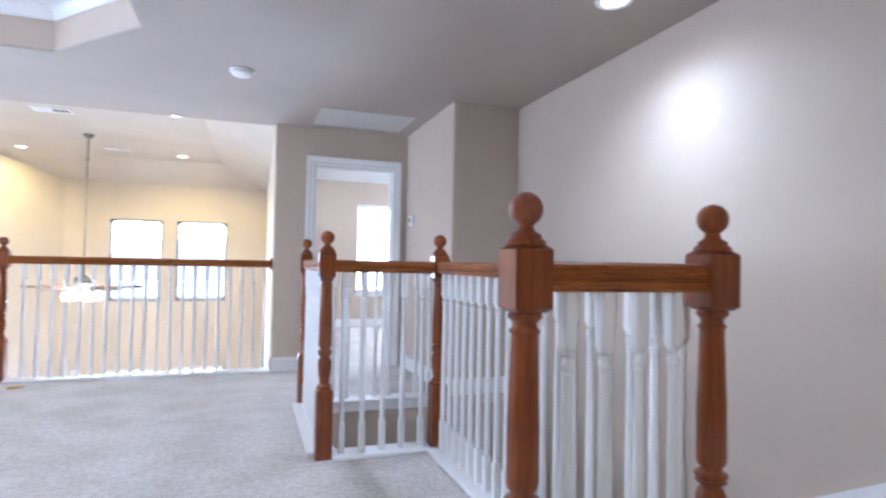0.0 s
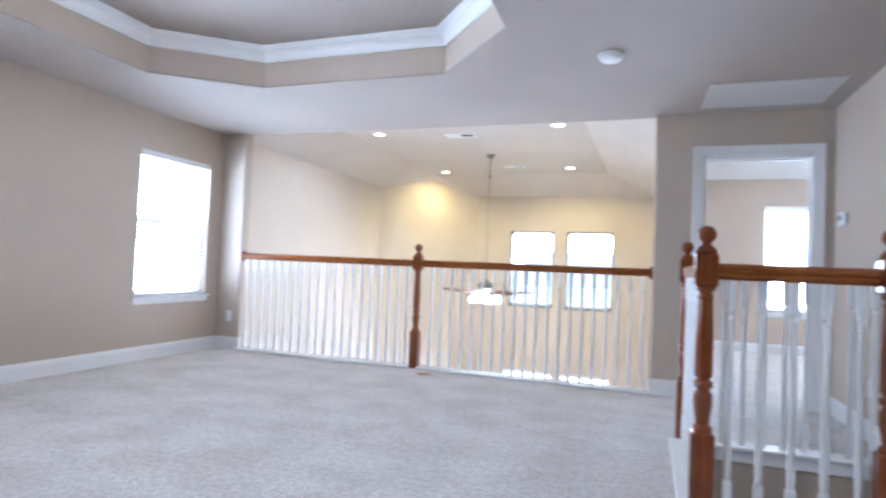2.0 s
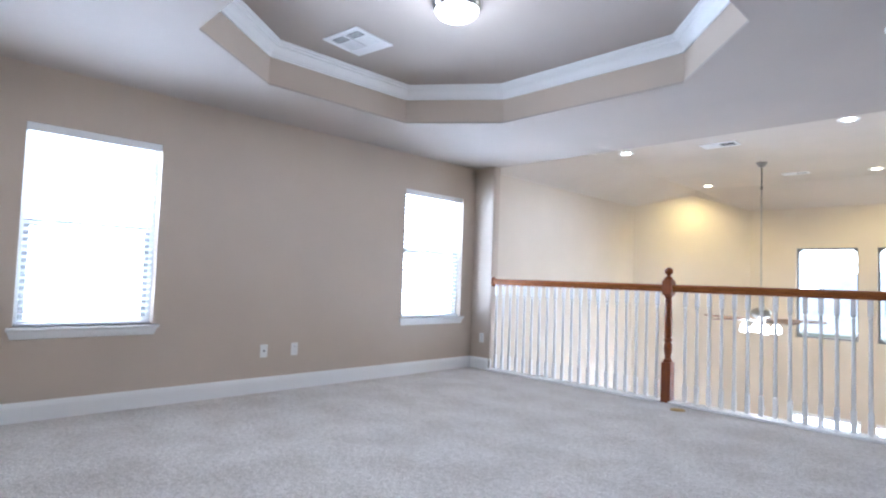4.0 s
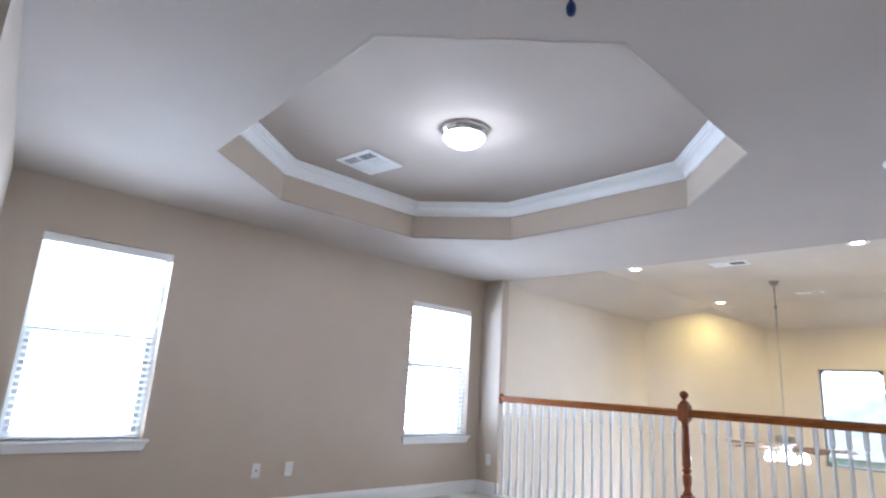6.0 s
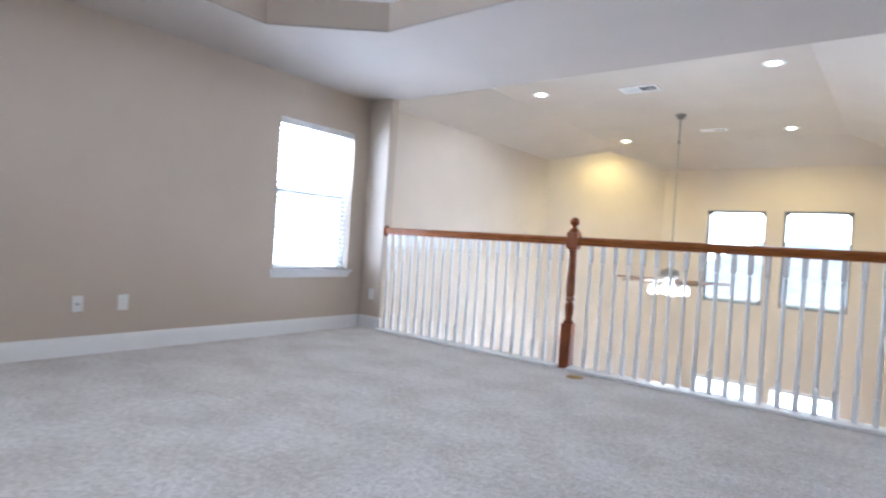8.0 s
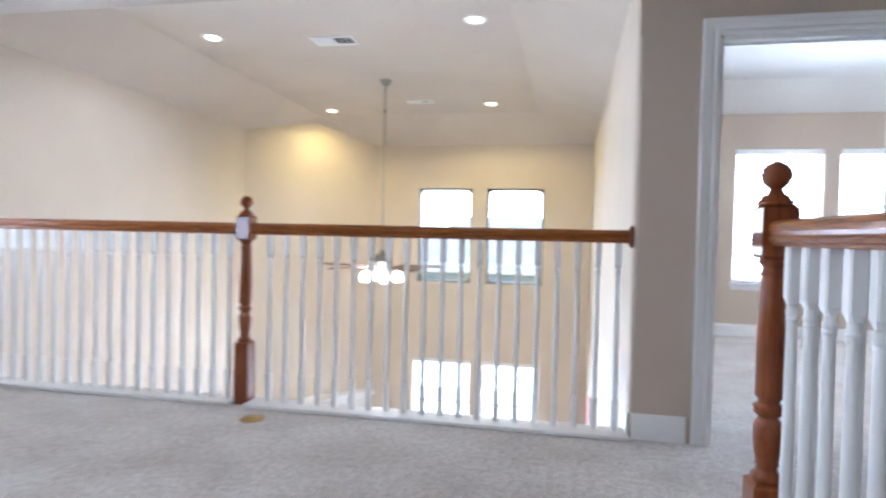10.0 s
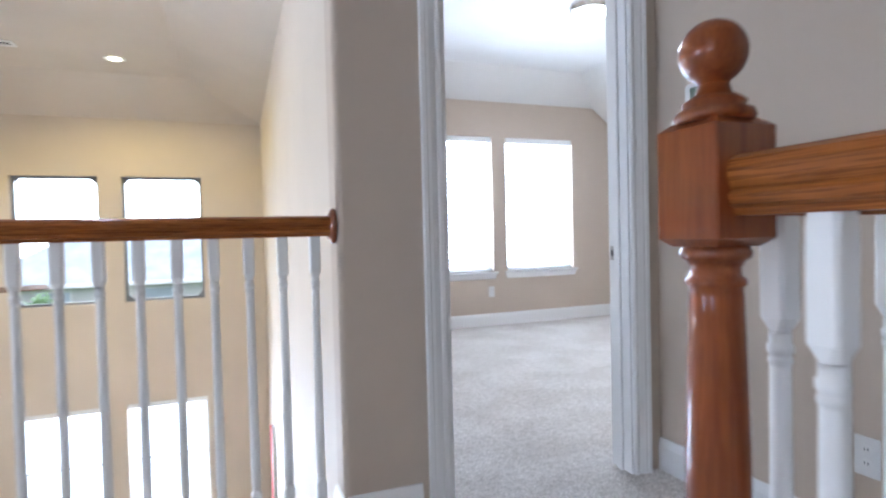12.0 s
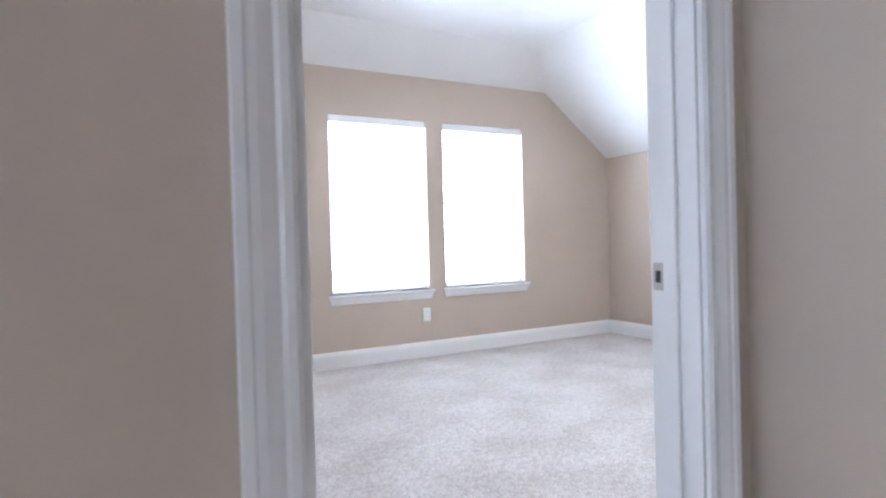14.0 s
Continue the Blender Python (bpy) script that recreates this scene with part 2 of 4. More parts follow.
# walls
WIN_L = [(2.53, 3.41, 0.635, 2.045), (5.95, 6.875, 0.62, 2.05)]
bm = wall(bmesh.new(), YB - 0.15, 7.2, 0, ZC + 0.5, XL, XL - 0.15, WIN_L, along_y)
structure("wall_west", bm, M_WALL, "taupe painted wall with two blind-covered windows", "wall")
structure("wall_south", boxed(XL - 0.15, XR + 0.15, YB - 0.12, YB, 0, ZC + 0.5), M_WALL, "plain taupe painted wall", "wall")
structure("wall_southwest", slab(bmesh.new(), [(XL, 2.27), (-0.9, 1.99), (-0.9, 1.86), (XL, 2.14)], 0, ZC), M_WALL, "plain taupe return wall beside a window", "wall")
structure("wall_stair", boxed(XR, XR + 0.12, YB, YJ, ZD, ZC + 0.5), M_WALL, "tall taupe painted wall beside the stairs", "wall")
bm = boxed(XJ, XR + 0.12, YJ, 7.08, 0.0, ZC + 0.5)
ed = [e for e in bm.edges if all(abs(v.co.x - XJ) < 1e-4 and abs(v.co.y - YJ) < 1e-4 for v in e.verts)]
bmesh.ops.bevel(bm, geom=ed, offset=0.02, segments=4, affect="EDGES", profile=0.5)
structure("wall_closet", bm, M_WALL, "jutting taupe wall with a rounded corner", "wall")
structure("wall_well_north", boxed(XK + 0.2, XR + 0.12, YJ + 0.02, 5.8, ZD, -0.3), M_WALL, "taupe wall below the loft floor in the stairwell", "wall")
structure("wall_well_west", boxed(XK + 0.08, 1.28, 2.6, 5.68, ZD, -0.3), M_WALL, "taupe wall of the stairwell", "wall")

DOOR = (1.437, 2.292, 0.0, 2.07)
bm = wall(bmesh.new(), XK, XJ + 0.6, 0, ZC + 0.5, YE, YE + 0.12, [DOOR], along_x)
ed = [e for e in bm.edges if all(abs(v.co.x - XK) < 1e-3 for v in e.verts) and abs(e.verts[0].co.z - e.verts[1].co.z) > 1]
bmesh.ops.bevel(bm, geom=ed, offset=0.022, segments=4, affect="EDGES", profile=0.5)
structure("wall_bedroom_door", bm, M_WALL, "taupe wall with rounded edge and open doorway", "wall")
bm = boxed(XL, -3.28, YE + 0.005, YE + 0.125, 0, ZC)
ed = [e for e in bm.edges if all(abs(v.co.x + 3.28) < 1e-4 for v in e.verts) and abs(e.verts[0].co.z - e.verts[1].co.z) > 1]
bmesh.ops.bevel(bm, geom=ed, offset=0.022, segments=4, affect="EDGES", profile=0.5)
structure("wall_stub", bm, M_WALL, "short rounded taupe wall end at the railing", "wall")

# tall room shell
GWIN = [(-1.45, -0.595, 0.30, 1.78), (-0.36, 0.505, 0.30, 1.78), (-1.49, -0.57, -2.35, -0.91), (-0.385, 0.495, -2.35, -0.91)]
XD, YD = -2.15, 11.23
bm = wall(bmesh.new(), XD, 1.3, ZD, ZG + 0.1, YF, YF + 0.16, GWIN, along_x)
structure("wall_tall_far", bm, M_GREAT, "cream painted wall with four windows in two rows", "wall")
structure("wall_tall_west", boxed(XL - 0.15, XL, 7.205, YD, ZD, ZG + 0.1), M_GREAT, "plain cream painted wall of the two-storey room", "wall")
bm = slab(bmesh.new(), [(XL, YD), (XD, YF), (XD, YF + 0.16), (XL - 0.15, YF + 0.16), (XL - 0.15, YD)], ZD, ZG + 0.1)
structure("wall_tall_corner", bm, M_GREAT, "diagonal cream wall over the fireplace", "wall")
bm = slab(bmesh.new(), [(XK + 0.001, 7.2), (1.215, YF), (1.30, YF), (1.30, 7.2)], ZD, ZG + 0.1)
structure("wall_tall_east", bm, M_GREAT, "plain cream painted wall of the two-storey room", "wall")
structure("wall_tall_south", boxed(XL - 0.15, XK + 0.2, 7.06, 7.185, ZD, -0.3), M_GREAT, "cream wall under the loft edge", "wall")

# bedroom shell
BWIN = [(2.61, 3.488, 0.59, 2.06), (3.655, 4.515, 0.59, 2.06)]
bm = wall(bmesh.new(), 1.3, XBR, 0, ZBC, YW, YW + 0.16, BWIN, along_x)
structure("wall_bedroom_far", bm, M_WALL, "taupe bedroom wall with two windows", "wall")
structure("wall_bedroom_east", boxed(XBR, XBR + 0.12, 7.2, YW + 0.16, 0, ZBC), M_WALL, "low taupe bedroom side wall", "wall")
structure("wall_bedroom_west", boxed(1.30, 1.36, 7.2, YW, 0, ZBC), M_WALL, "taupe bedroom side wall", "wall")
structure("wall_bedroom_south", boxed(XJ + 0.6, XBR + 0.12, 7.08, 7.2, 0, ZBC), M_WALL, "taupe bedroom wall", "wall")

# ceilings
def shell(bm, pts, faces, rim, up=0.08):
    """A ceiling of flat faces between named points, with a back and a rim."""
    lo = {k: bm.verts.new(p) for k, p in pts.items()}
    hi = {k: bm.verts.new((p[0], p[1], p[2] + up)) for k, p in pts.items()}
    for f in faces:
        bm.faces.new([lo[k] for k in f])
        bm.faces.new([hi[k] for k in reversed(f)])
    for a, c in zip(rim, rim[1:] + rim[:1]):
        bm.faces.new((lo[a], lo[c], hi[c], hi[a]))


TRAY = [(-2.13, 3.09), (-2.7, 3.82), (-2.695, 5.14), (-2.0, 5.675), (-0.424, 5.668), (0.195, 4.985), (0.2, 3.69), (-0.47, 3.035)]
bm = bmesh.new()
outer = [(XL - 0.15, YB - 0.1), (XR + 0.15, YB - 0.1), (XR + 0.15, YE + 0.1), (XL - 0.15, YE + 0.1)]
vo = [bm.verts.new((*p, ZC)) for p in outer]
vt = [bm.verts.new((*p, ZC)) for p in TRAY]
eds = [bm.edges.new((vo[i], vo[(i + 1) % 4])) for i in range(4)] + [bm.edges.new((vt[i], vt[(i + 1) % 8])) for i in range(8)]
bmesh.ops.triangle_fill(bm, use_beauty=True, edges=eds)
top = [bm.verts.new((*p, ZT)) for p in TRAY]
for i in range(8):
    bm.faces.new((vt[i], vt[(i + 1) % 8], top[(i + 1) % 8], top[i])).material_index = 1
lid = [bm.verts.new((*p, ZT)) for p in TRAY]
bm.faces.new(lid)
up = [bm.verts.new((*p, ZC + 0.36)) for p in outer]
for i in range(4):
    bm.faces.new((vo[i], vo[(i + 1) % 4], up[(i + 1) % 4], up[i]))
bm.faces.new(up)
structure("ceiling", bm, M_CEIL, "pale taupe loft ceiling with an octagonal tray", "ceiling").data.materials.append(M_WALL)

# tall room ceiling: flat middle with sloping borders
INS = 0.82
rim = [(XL - 0.02, 7.1), (XL - 0.02, YD), (XD, YF + 0.02), (1.26, YF + 0.02), (1.14, 7.1)]
bm = bmesh.new()
hipL, hipR = (XL + INS, YF - INS), (1.235 - INS, YF - INS)
mid = ((XL + XD) / 2 - 0.02, (YD + YF) / 2 + 0.02)
lo = ZG0
pts = {
    "a": (XL - 0.02, 7.1, lo), "b": (XL - 0.02, YD, lo), "m": (*mid, lo + 0.22), "c": (XD, YF + 0.02, lo), "d": (1.27, YF + 0.02, lo), "e": (1.16, 7.1, lo),
    "A": (XL + INS, 7.1, ZG), "H": (*hipL, ZG), "R": (*hipR, ZG), "E": (1.1 - INS, 7.1, ZG)}
shell(bm, pts, ("abHA", "bmH", "mcH", "cdRH", "deER", "AHRE"), "abmcdeEA")
structure("ceiling_tall", bm, M_TALLCEIL_LIT, "tall room ceiling with sloped borders, coloured lighter for window light", "ceiling")

bm = bmesh.new()
xs, zs_ = 4.46, 1.82
P = {
    "a": (1.3, 7.15, ZBC), "b": (xs, 7.15, ZBC), "c": (xs, YW - 0.31, ZBC), "d": (1.3, YW - 0.31, ZBC),
    "e": (1.3, YW, 2.44), "f": (4.81, YW, 2.44), "g": (XBR + 0.01, YW, zs_), "h": (XBR + 0.01, 7.15, zs_)}
shell(bm, P, ("abcd", "dcfe", "bhgfc"), "abhgfed")
structure("ceiling_bedroom", bm, M_BEDCEIL, "white bedroom ceiling with sloped sides", "ceiling")


# trim
def base_outline():
    return [(0, 0), (0.016, 0), (0.016, 0.1), (0.012, 0.118), (0.006, 0.132), (0, 0.134)]


def baseboard(a, b, n, z=0.0):
    """Baseboard from a to b on a wall whose face looks along n."""
    a, b, n = Vector((*a, 0)), Vector((*b, 0)), Vector((*n, 0))
    bm = prism(bmesh.new(), base_outline(), 0.0, 1.0, lambda u, v, s: a.lerp(b, s) + n * u + Vector((0, 0, z + v)))
    return structure("baseboard", bm, M_WHITE, "white painted baseboard", "baseboard")


baseboard((XL, 2.285), (XL, YE + 0.005), (1, 0))
baseboard((XL + 0.016, 2.268), (-0.9, 1.99), (0.104, 0.994))
baseboard((XL + 0.016, YE + 0.005), (-3.295, YE + 0.005), (0, -1))
baseboard((-3.28, YE + 0.0), (-3.28, YE + 0.03), (1, 0))
baseboard((XK + 0.01, YE), (1.352, YE), (0, -1))
baseboard((XK, YE + 0.0), (XK, YE + 0.12), (-1, 0))
baseboard((XJ, YJ - 0.016), (XJ, YE), (-1, 0))
baseboard((XJ + 0.002, YJ), (XR, YJ), (0, -1))
baseboard((XR, YB), (XR, 2.75), (-1, 0))
baseboard((1.36, YW), (XBR, YW), (0, -1))
baseboard((XBR, 7.2), (XBR, YW - 0.016), (-1, 0))
baseboard((1.36, 7.2), (1.36, YW - 0.016), (1, 0))
baseboard((XL, YB), (XR, YB), (0, 1))

# skirt board that climbs beside the stairs
bm = prism(bmesh.new(), [(2.55, 0.0), (2.55, 0.40), (2.7, 0.315), (5.6, -1.4), (5.6, -1.75)], XR - 0.02, XR, lambda u, v, s: (s, u, v))
structure("trim_stair_skirt", bm, M_WHITE, "white sloping skirt board beside the stairs", "trim")

# crown moulding round the tray
cx = sum(p[0] for p in TRAY) / 8
cy = sum(p[1] for p in TRAY) / 8
CROWN = [(0.0, -0.122), (0.014, -0.122), (0.017, -0.116), (0.014, -0.108), (0.019, -0.102), (0.021, -0.09), (0.029, -0.074), (0.043, -0.057), (0.058, -0.048), (0.064, -0.044),
         (0.064, -0.034), (0.075, -0.033), (0.083, -0.027), (0.084, -0.016), (0.097, -0.014), (0.1, -0.008), (0.1, 0.0), (0.0, 0.0)]


def inset(poly, d):
    """The polygon with every side moved d towards its middle."""
    out, n = [], len(poly)
    for i in range(n):
        p, q, r = (Vector(poly[(i + k) % n]) for k in (-1, 0, 1))
        e1, e2 = (q - p).normalized(), (r - q).normalized()
        n1, n2 = Vector((-e1.y, e1.x)), Vector((-e2.y, e2.x))
        if n1.dot(Vector((cx, cy)) - q) < 0:
            n1 = -n1
        if n2.dot(Vector((cx, cy)) - q) < 0:
            n2 = -n2
        k = (n1 + n2).normalized()
        out.append(q + k * (d / max(0.3, k.dot(n1))))
    return out


bm = bmesh.new()
rows = [[bm.verts.new((*p, ZT - 0.002 + v * 0.92)) for p in inset(TRAY, u * 0.92 + 0.001)] for u, v in CROWN]
for a, b in zip(rows, rows[1:] + rows[:1]):
    for i in range(8):
        bm.faces.new((a[i], a[(i + 1) % 8], b[(i + 1) % 8], b[i]))
structure("trim_crown", bm, M_WHITE, "white crown moulding round the ceiling tray", "crown moulding")
BEAD = [(-0.016, 0.001), (-0.014, -0.0006), (-0.004, -0.0016), (0.002, -0.0012), (0.006, 0.002), (0.006, 0.012), (0.001, 0.016)]
bm = bmesh.new()
rows = [[bm.verts.new((*p, ZC + v)) for p in inset(TRAY, u)] for u, v in BEAD]
for a, b in zip(rows, rows[1:] + rows[:1]):
    for i in range(8):
        bm.faces.new((a[i], a[(i + 1) % 8], b[(i + 1) % 8], b[i]))
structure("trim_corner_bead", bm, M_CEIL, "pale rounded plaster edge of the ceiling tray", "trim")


# ---------------------------------------------------------------- doorway
CASE = [(0, 0), (0.012, 0), (0.018, 0.008), (0.018, 0.02), (0.012, 0.026), (0.015, 0.034), (0.02, 0.05), (0.02, 0.062), (0.023, 0.067), (0.023, 0.082), (0, 0.082)]
door = thing("door_1", (0, 0, 0), "open white-cased bedroom doorway with fluted casing", "doorway", kind="structure")
x0, x1, zt = 1.46, 2.276, 2.066
ya = YE - 0.001
part("casing", prism(bmesh.new(), CASE, 0, zt + 0.082, lambda u, v, s: (x0 - v, ya - u, s if v < 0.001 or s < 0.5 else zt + v)), M_WHITE, door)
part("casing", prism(bmesh.new(), CASE, 0, zt + 0.082, lambda u, v, s: (x1 + v, ya - u, s if s < 0.5 else zt + v)), M_WHITE, door)
part("casing", prism(bmesh.new(), CASE, x0, x1, lambda u, v, s: (s - v if s == x0 else s + v, ya - u, zt + v)), M_WHITE, door)
for xa, xb in ((1.438, 1.476), (2.268, 2.291)):
    part("jamb", boxed(xa, xb, YE - 0.002, YE + 0.122, 0, 2.045, bevel=0.001), M_WHITE, door)
part("jamb", boxed(1.476, 2.268, YE - 0.002, YE + 0.122, 2.04, 2.069, bevel=0.001), M_WHITE, door)
for xa, xb in ((1.476, 1.487), (2.257, 2.268)):
    part("stop", boxed(xa, xb, YE + 0.045, YE + 0.08, 0, 2.04, bevel=0.002), M_WHITE, door)
part("stop", boxed(1.487, 2.257, YE + 0.045, YE + 0.08, 2.029, 2.04, bevel=0.002), M_WHITE, door)
part("strike_plate", boxed(2.2665, 2.2678, YE + 0.086, YE + 0.114, 0.885, 0.945, bevel=0.0005), M_NICKEL, door, "nickel strike plate")
part("strike_hole", boxed(2.266, 2.2672, YE + 0.093, YE + 0.107, 0.902, 0.928), M_DARK, door)

leaf = thing("bedroom_door", (1.48, YE + 0.124, 0.0), "open white panelled bedroom door swung inwards", "door", rz=83.5)
part("leaf", boxed(0.0, 0.785, 0.0, 0.036, 0.012, 2.03, bevel=0.002), M_WHITE, leaf)
for pa, pb in ((0.11, 0.36), (0.425, 0.675)):
    for qa, qb in ((0.2, 0.86), (1.02, 1.55), (1.66, 1.92)):
        for ys in (-0.0005, 0.0365):
            part("panel", boxed(pa, pb, ys - 0.003, ys + 0.004, qa, qb, bevel=0.003), M_WHITE, leaf)
knob = part("knob", lathe(bmesh.new(), [(0, 0.026), (0.006, 0.026), (0.01, 0.012), (0.03, 0.012), (0.036, 0.024), (0.05, 0.028), (0.062, 0.02), (0.066, 0.001)], 20), M_NICKEL, leaf, "brushed nickel knob")
knob.matrix_basis = pose(0.72, 0.036, 0.92, -90, 0, 0)
for hz in (0.25, 1.05, 1.83):
    part("hinge", boxed(-0.006, 0.006, 0.034, 0.044, hz - 0.045, hz + 0.045, bevel=0.002), M_NICKEL, leaf)


# ---------------------------------------------------------------- windows and blinds
def window(name, u0, u1, z0, z1, place, label, frame_mat=M_WHITE, sill=True, meeting=True, depth=0.11, rail=0.026):
    """place(u, z, d): d grows outwards from the room's wall face."""
    w = thing(name, (0, 0, 0), label, "window", kind="structure")

    def bar(n, a, b, c, d, e, f, mat, parent=w, bevel=0.003):
        bm = boxed(a, b, e, f, c, d, bevel=bevel)
        for v in bm.verts:
            v.co = Vector(place(v.co.x, v.co.z, v.co.y))
        return part(n, bm, mat, parent)

    t, di = 0.035 if frame_mat is M_WHITE else 0.026, depth
    sash = M_SASH if frame_mat is M_WHITE else frame_mat
    bar("window_frame", u0 - 0.004, u0 + t, z0, z1, di - 0.03, di + 0.03, frame_mat)
    bar("window_frame", u1 - t, u1 + 0.004, z0, z1, di - 0.03, di + 0.03, frame_mat)
    bar("window_frame", u0 + t, u1 - t, z1 - t, z1 + 0.004, di - 0.03, di + 0.03, frame_mat)
    bar("window_frame", u0 + t, u1 - t, z0 - 0.004, z0 + t, di - 0.03, di + 0.03, frame_mat)
    zm = z0 + (z1 - z0) * 0.515
    if meeting:
        bar("meeting_rail", u0 + t, u1 - t, zm - rail, zm + rail, di - 0.026, di + 0.02, sash)
        for s, e in () if rail < 0.02 else ((u0 + t, u0 + t + 0.036), (u1 - t - 0.036, u1 - t)):
            bar("sash_stile", s, e, z0 + t, zm - rail, di - 0.028, di - 0.002, sash)
        for s in (u0 + t + 0.075, u1 - t - 0.08):
            for k in (0.09, 0.2):
                bar("sash_latch", s, s + 0.007, zm - k - 0.02, zm - k, di - 0.025, di - 0.012, M_DARK, bevel=0)
        panes = ((z0 + t, zm - 0.022), (zm + 0.022, z1 - t))
    else:
        panes = ((z0 + t, z1 - t),)
    for a, b in panes:
        p = bar("pane", u0 + t, u1 - t, a, b, di + 0.0, di + 0.005, M_GLASS, bevel=0)
        p.visible_shadow = False
    if sill:
        bm = prism(bmesh.new(), [(0.1, 0.0), (-0.03, 0.0), (-0.036, -0.008), (-0.036, -0.018), (-0.03, -0.024), (0.1, -0.024)], u0 - 0.04, u1 + 0.04,
                   lambda d, v, s: place(s, z0 + v, d) if d < 0.01 else place(min(max(s, u0), u1), z0 + v, d))
        part("window_sill", bm, M_WHITE, w)
        bm = prism(bmesh.new(), [(-0.001, -0.025), (-0.022, -0.025), (-0.018, -0.05), (-0.01, -0.078), (-0.001, -0.082)], u0 - 0.03, u1 + 0.03,
                   lambda d, v, s: place(s + (0.02 if s < u0 else -0.02) * (v + 0.025) / -0.057, z0 + v, d))
        part("apron", bm, M_WHITE, w)
    return w


def blind(u0, u1, z0, z1, place, label, gap=0.048, drop=0.0):
    """A horizontal blind inside a window opening, slats tipped open."""
    w = thing("window_blind", place((u0 + u1) / 2, z0 + drop, 0.04), label, "window blind", "white blinds")
    back = w.matrix_world.inverted()

    def put(bm):
        for v in bm.verts:
            v.co = back @ Vector(place(v.co.x, v.co.z, v.co.y))
        return bm

    part("headrail", put(boxed(u0 + 0.004, u1 - 0.004, 0.004, 0.055, z1 - 0.062, z1 - 0.002, bevel=0.004)), M_WHITE, w)
    part("bottom_rail", put(boxed(u0 + 0.012, u1 - 0.012, 0.015, 0.06, z0 + drop + 0.004, z0 + drop + 0.022, bevel=0.004)), M_WHITE, w)
    bm = bmesh.new()
    pts = [(-0.024, -0.002), (-0.012, 0.001), (0.0, 0.002), (0.012, 0.001), (0.024, -0.002), (0.012, -0.001), (0.0, 0.0), (-0.012, -0.001)]
    prism(bm, pts, u0 + 0.026, u1 - 0.026, lambda d, v, s: (s, 0.038 + d, v - d * 0.42))
    for v in bm.verts:
        v.co = back.to_3x3() @ (Vector(place(v.co.x, v.co.z, v.co.y)) - Vector(place((u0 + u1) / 2, 0, 0.04)))
    me = mesh_of("slat", bm, M_SLAT)
    z = z0 + drop + 0.05
    while z < z1 - 0.08:
        s = part("slat", me, M_SLAT, w)
        s.location = (0, 0, z - z0 - drop)
        z += gap
    for f in (0.13, 0.87):
        u = u0 + (u1 - u0) * f
        part("ladder_cord", put(boxed(u - 0.0015, u + 0.0015, 0.012, 0.014, z0 + drop + 0.01, z1 - 0.06)), M_WHITE, w)
    part("wand", put(boxed(u1 - 0.05, u1 - 0.043, -0.004, 0.003, z1 - 0.75, z1 - 0.06)), M_PLASTIC, w)
    return w


west = lambda u, z, d: (XL - d, u, z)
far = lambda u, z, d: (u, YF + d, z)
bed = lambda u, z, d: (u, YW + d, z)
for i, (a, b, c, d) in enumerate(WIN_L):
    window("window_%d" % (i + 1), a, b, c, d, west, "white single-hung window with a white sill")
    blind(a, b, c, d, west, "white horizontal blind, slats open, in a loft window")
for i, (a, b, c, d) in enumerate(GWIN):
    if i < 2:
        window("window_%d" % (i + 3), a, b, c, d, far, "tall fixed window with a dark frame", M_FRAME, sill=False, meeting=False)
    else:
        window("window_%d" % (i + 3), a, b, c, d, far, "white lower-storey window under a pale header", M_WHITE, sill=False, rail=0.007)
        blind(a, b, c, d, far, "white horizontal blind in a lower-storey window")
for i, (a, b, c, d) in enumerate(BWIN):
    window("window_%d" % (i + 7), a, b, c, d, bed, "white single-hung bedroom window with a white sill", rail=0.007)
    blind(a, b, c, d, bed, "white horizontal blind, slats open, in a bedroom window")

# corner clips of the dark frames
for a, b, c, d in GWIN[:2]:
    for u, su in ((a + 0.026, 1), (b - 0.026, -1)):
        for z, sz in ((c + 0.026, 1), (d - 0.026, -1)):
            bm = prism(bmesh.new(), [(u, z), (u + su * 0.06, z), (u, z + sz * 0.06)], YF + 0.07, YF + 0.1, lambda p, q, s: (p, s, q))
            structure("trim_frame_corner", bm, M_FRAME, "dark window frame corner block", "trim")

# daylight in the openings
for a, b, c, d in WIN_L:
    lamp("window_daylight", "AREA", WIN_W, look((XL - 0.147, (a + b) / 2, (c + d) / 2), (0, (a + b) / 2, (c + d) / 2)), DAY, size=(b - a, d - c))
for a, b, c, d in BWIN:
    lamp("window_daylight", "AREA", BED_W, look(((a + b) / 2, YW + 0.157, (c + d) / 2), ((a + b) / 2, 0, (c + d) / 2)), DAY, size=(b - a, d - c))
for a, b, c, d in GWIN[2:]:
    lamp("window_daylight", "AREA", LOW_W, look(((a + b) / 2, YF + 0.157, (c + d) / 2), ((a + b) / 2, 0, (c + d) / 2)), DAY, size=(b - a, d - c))


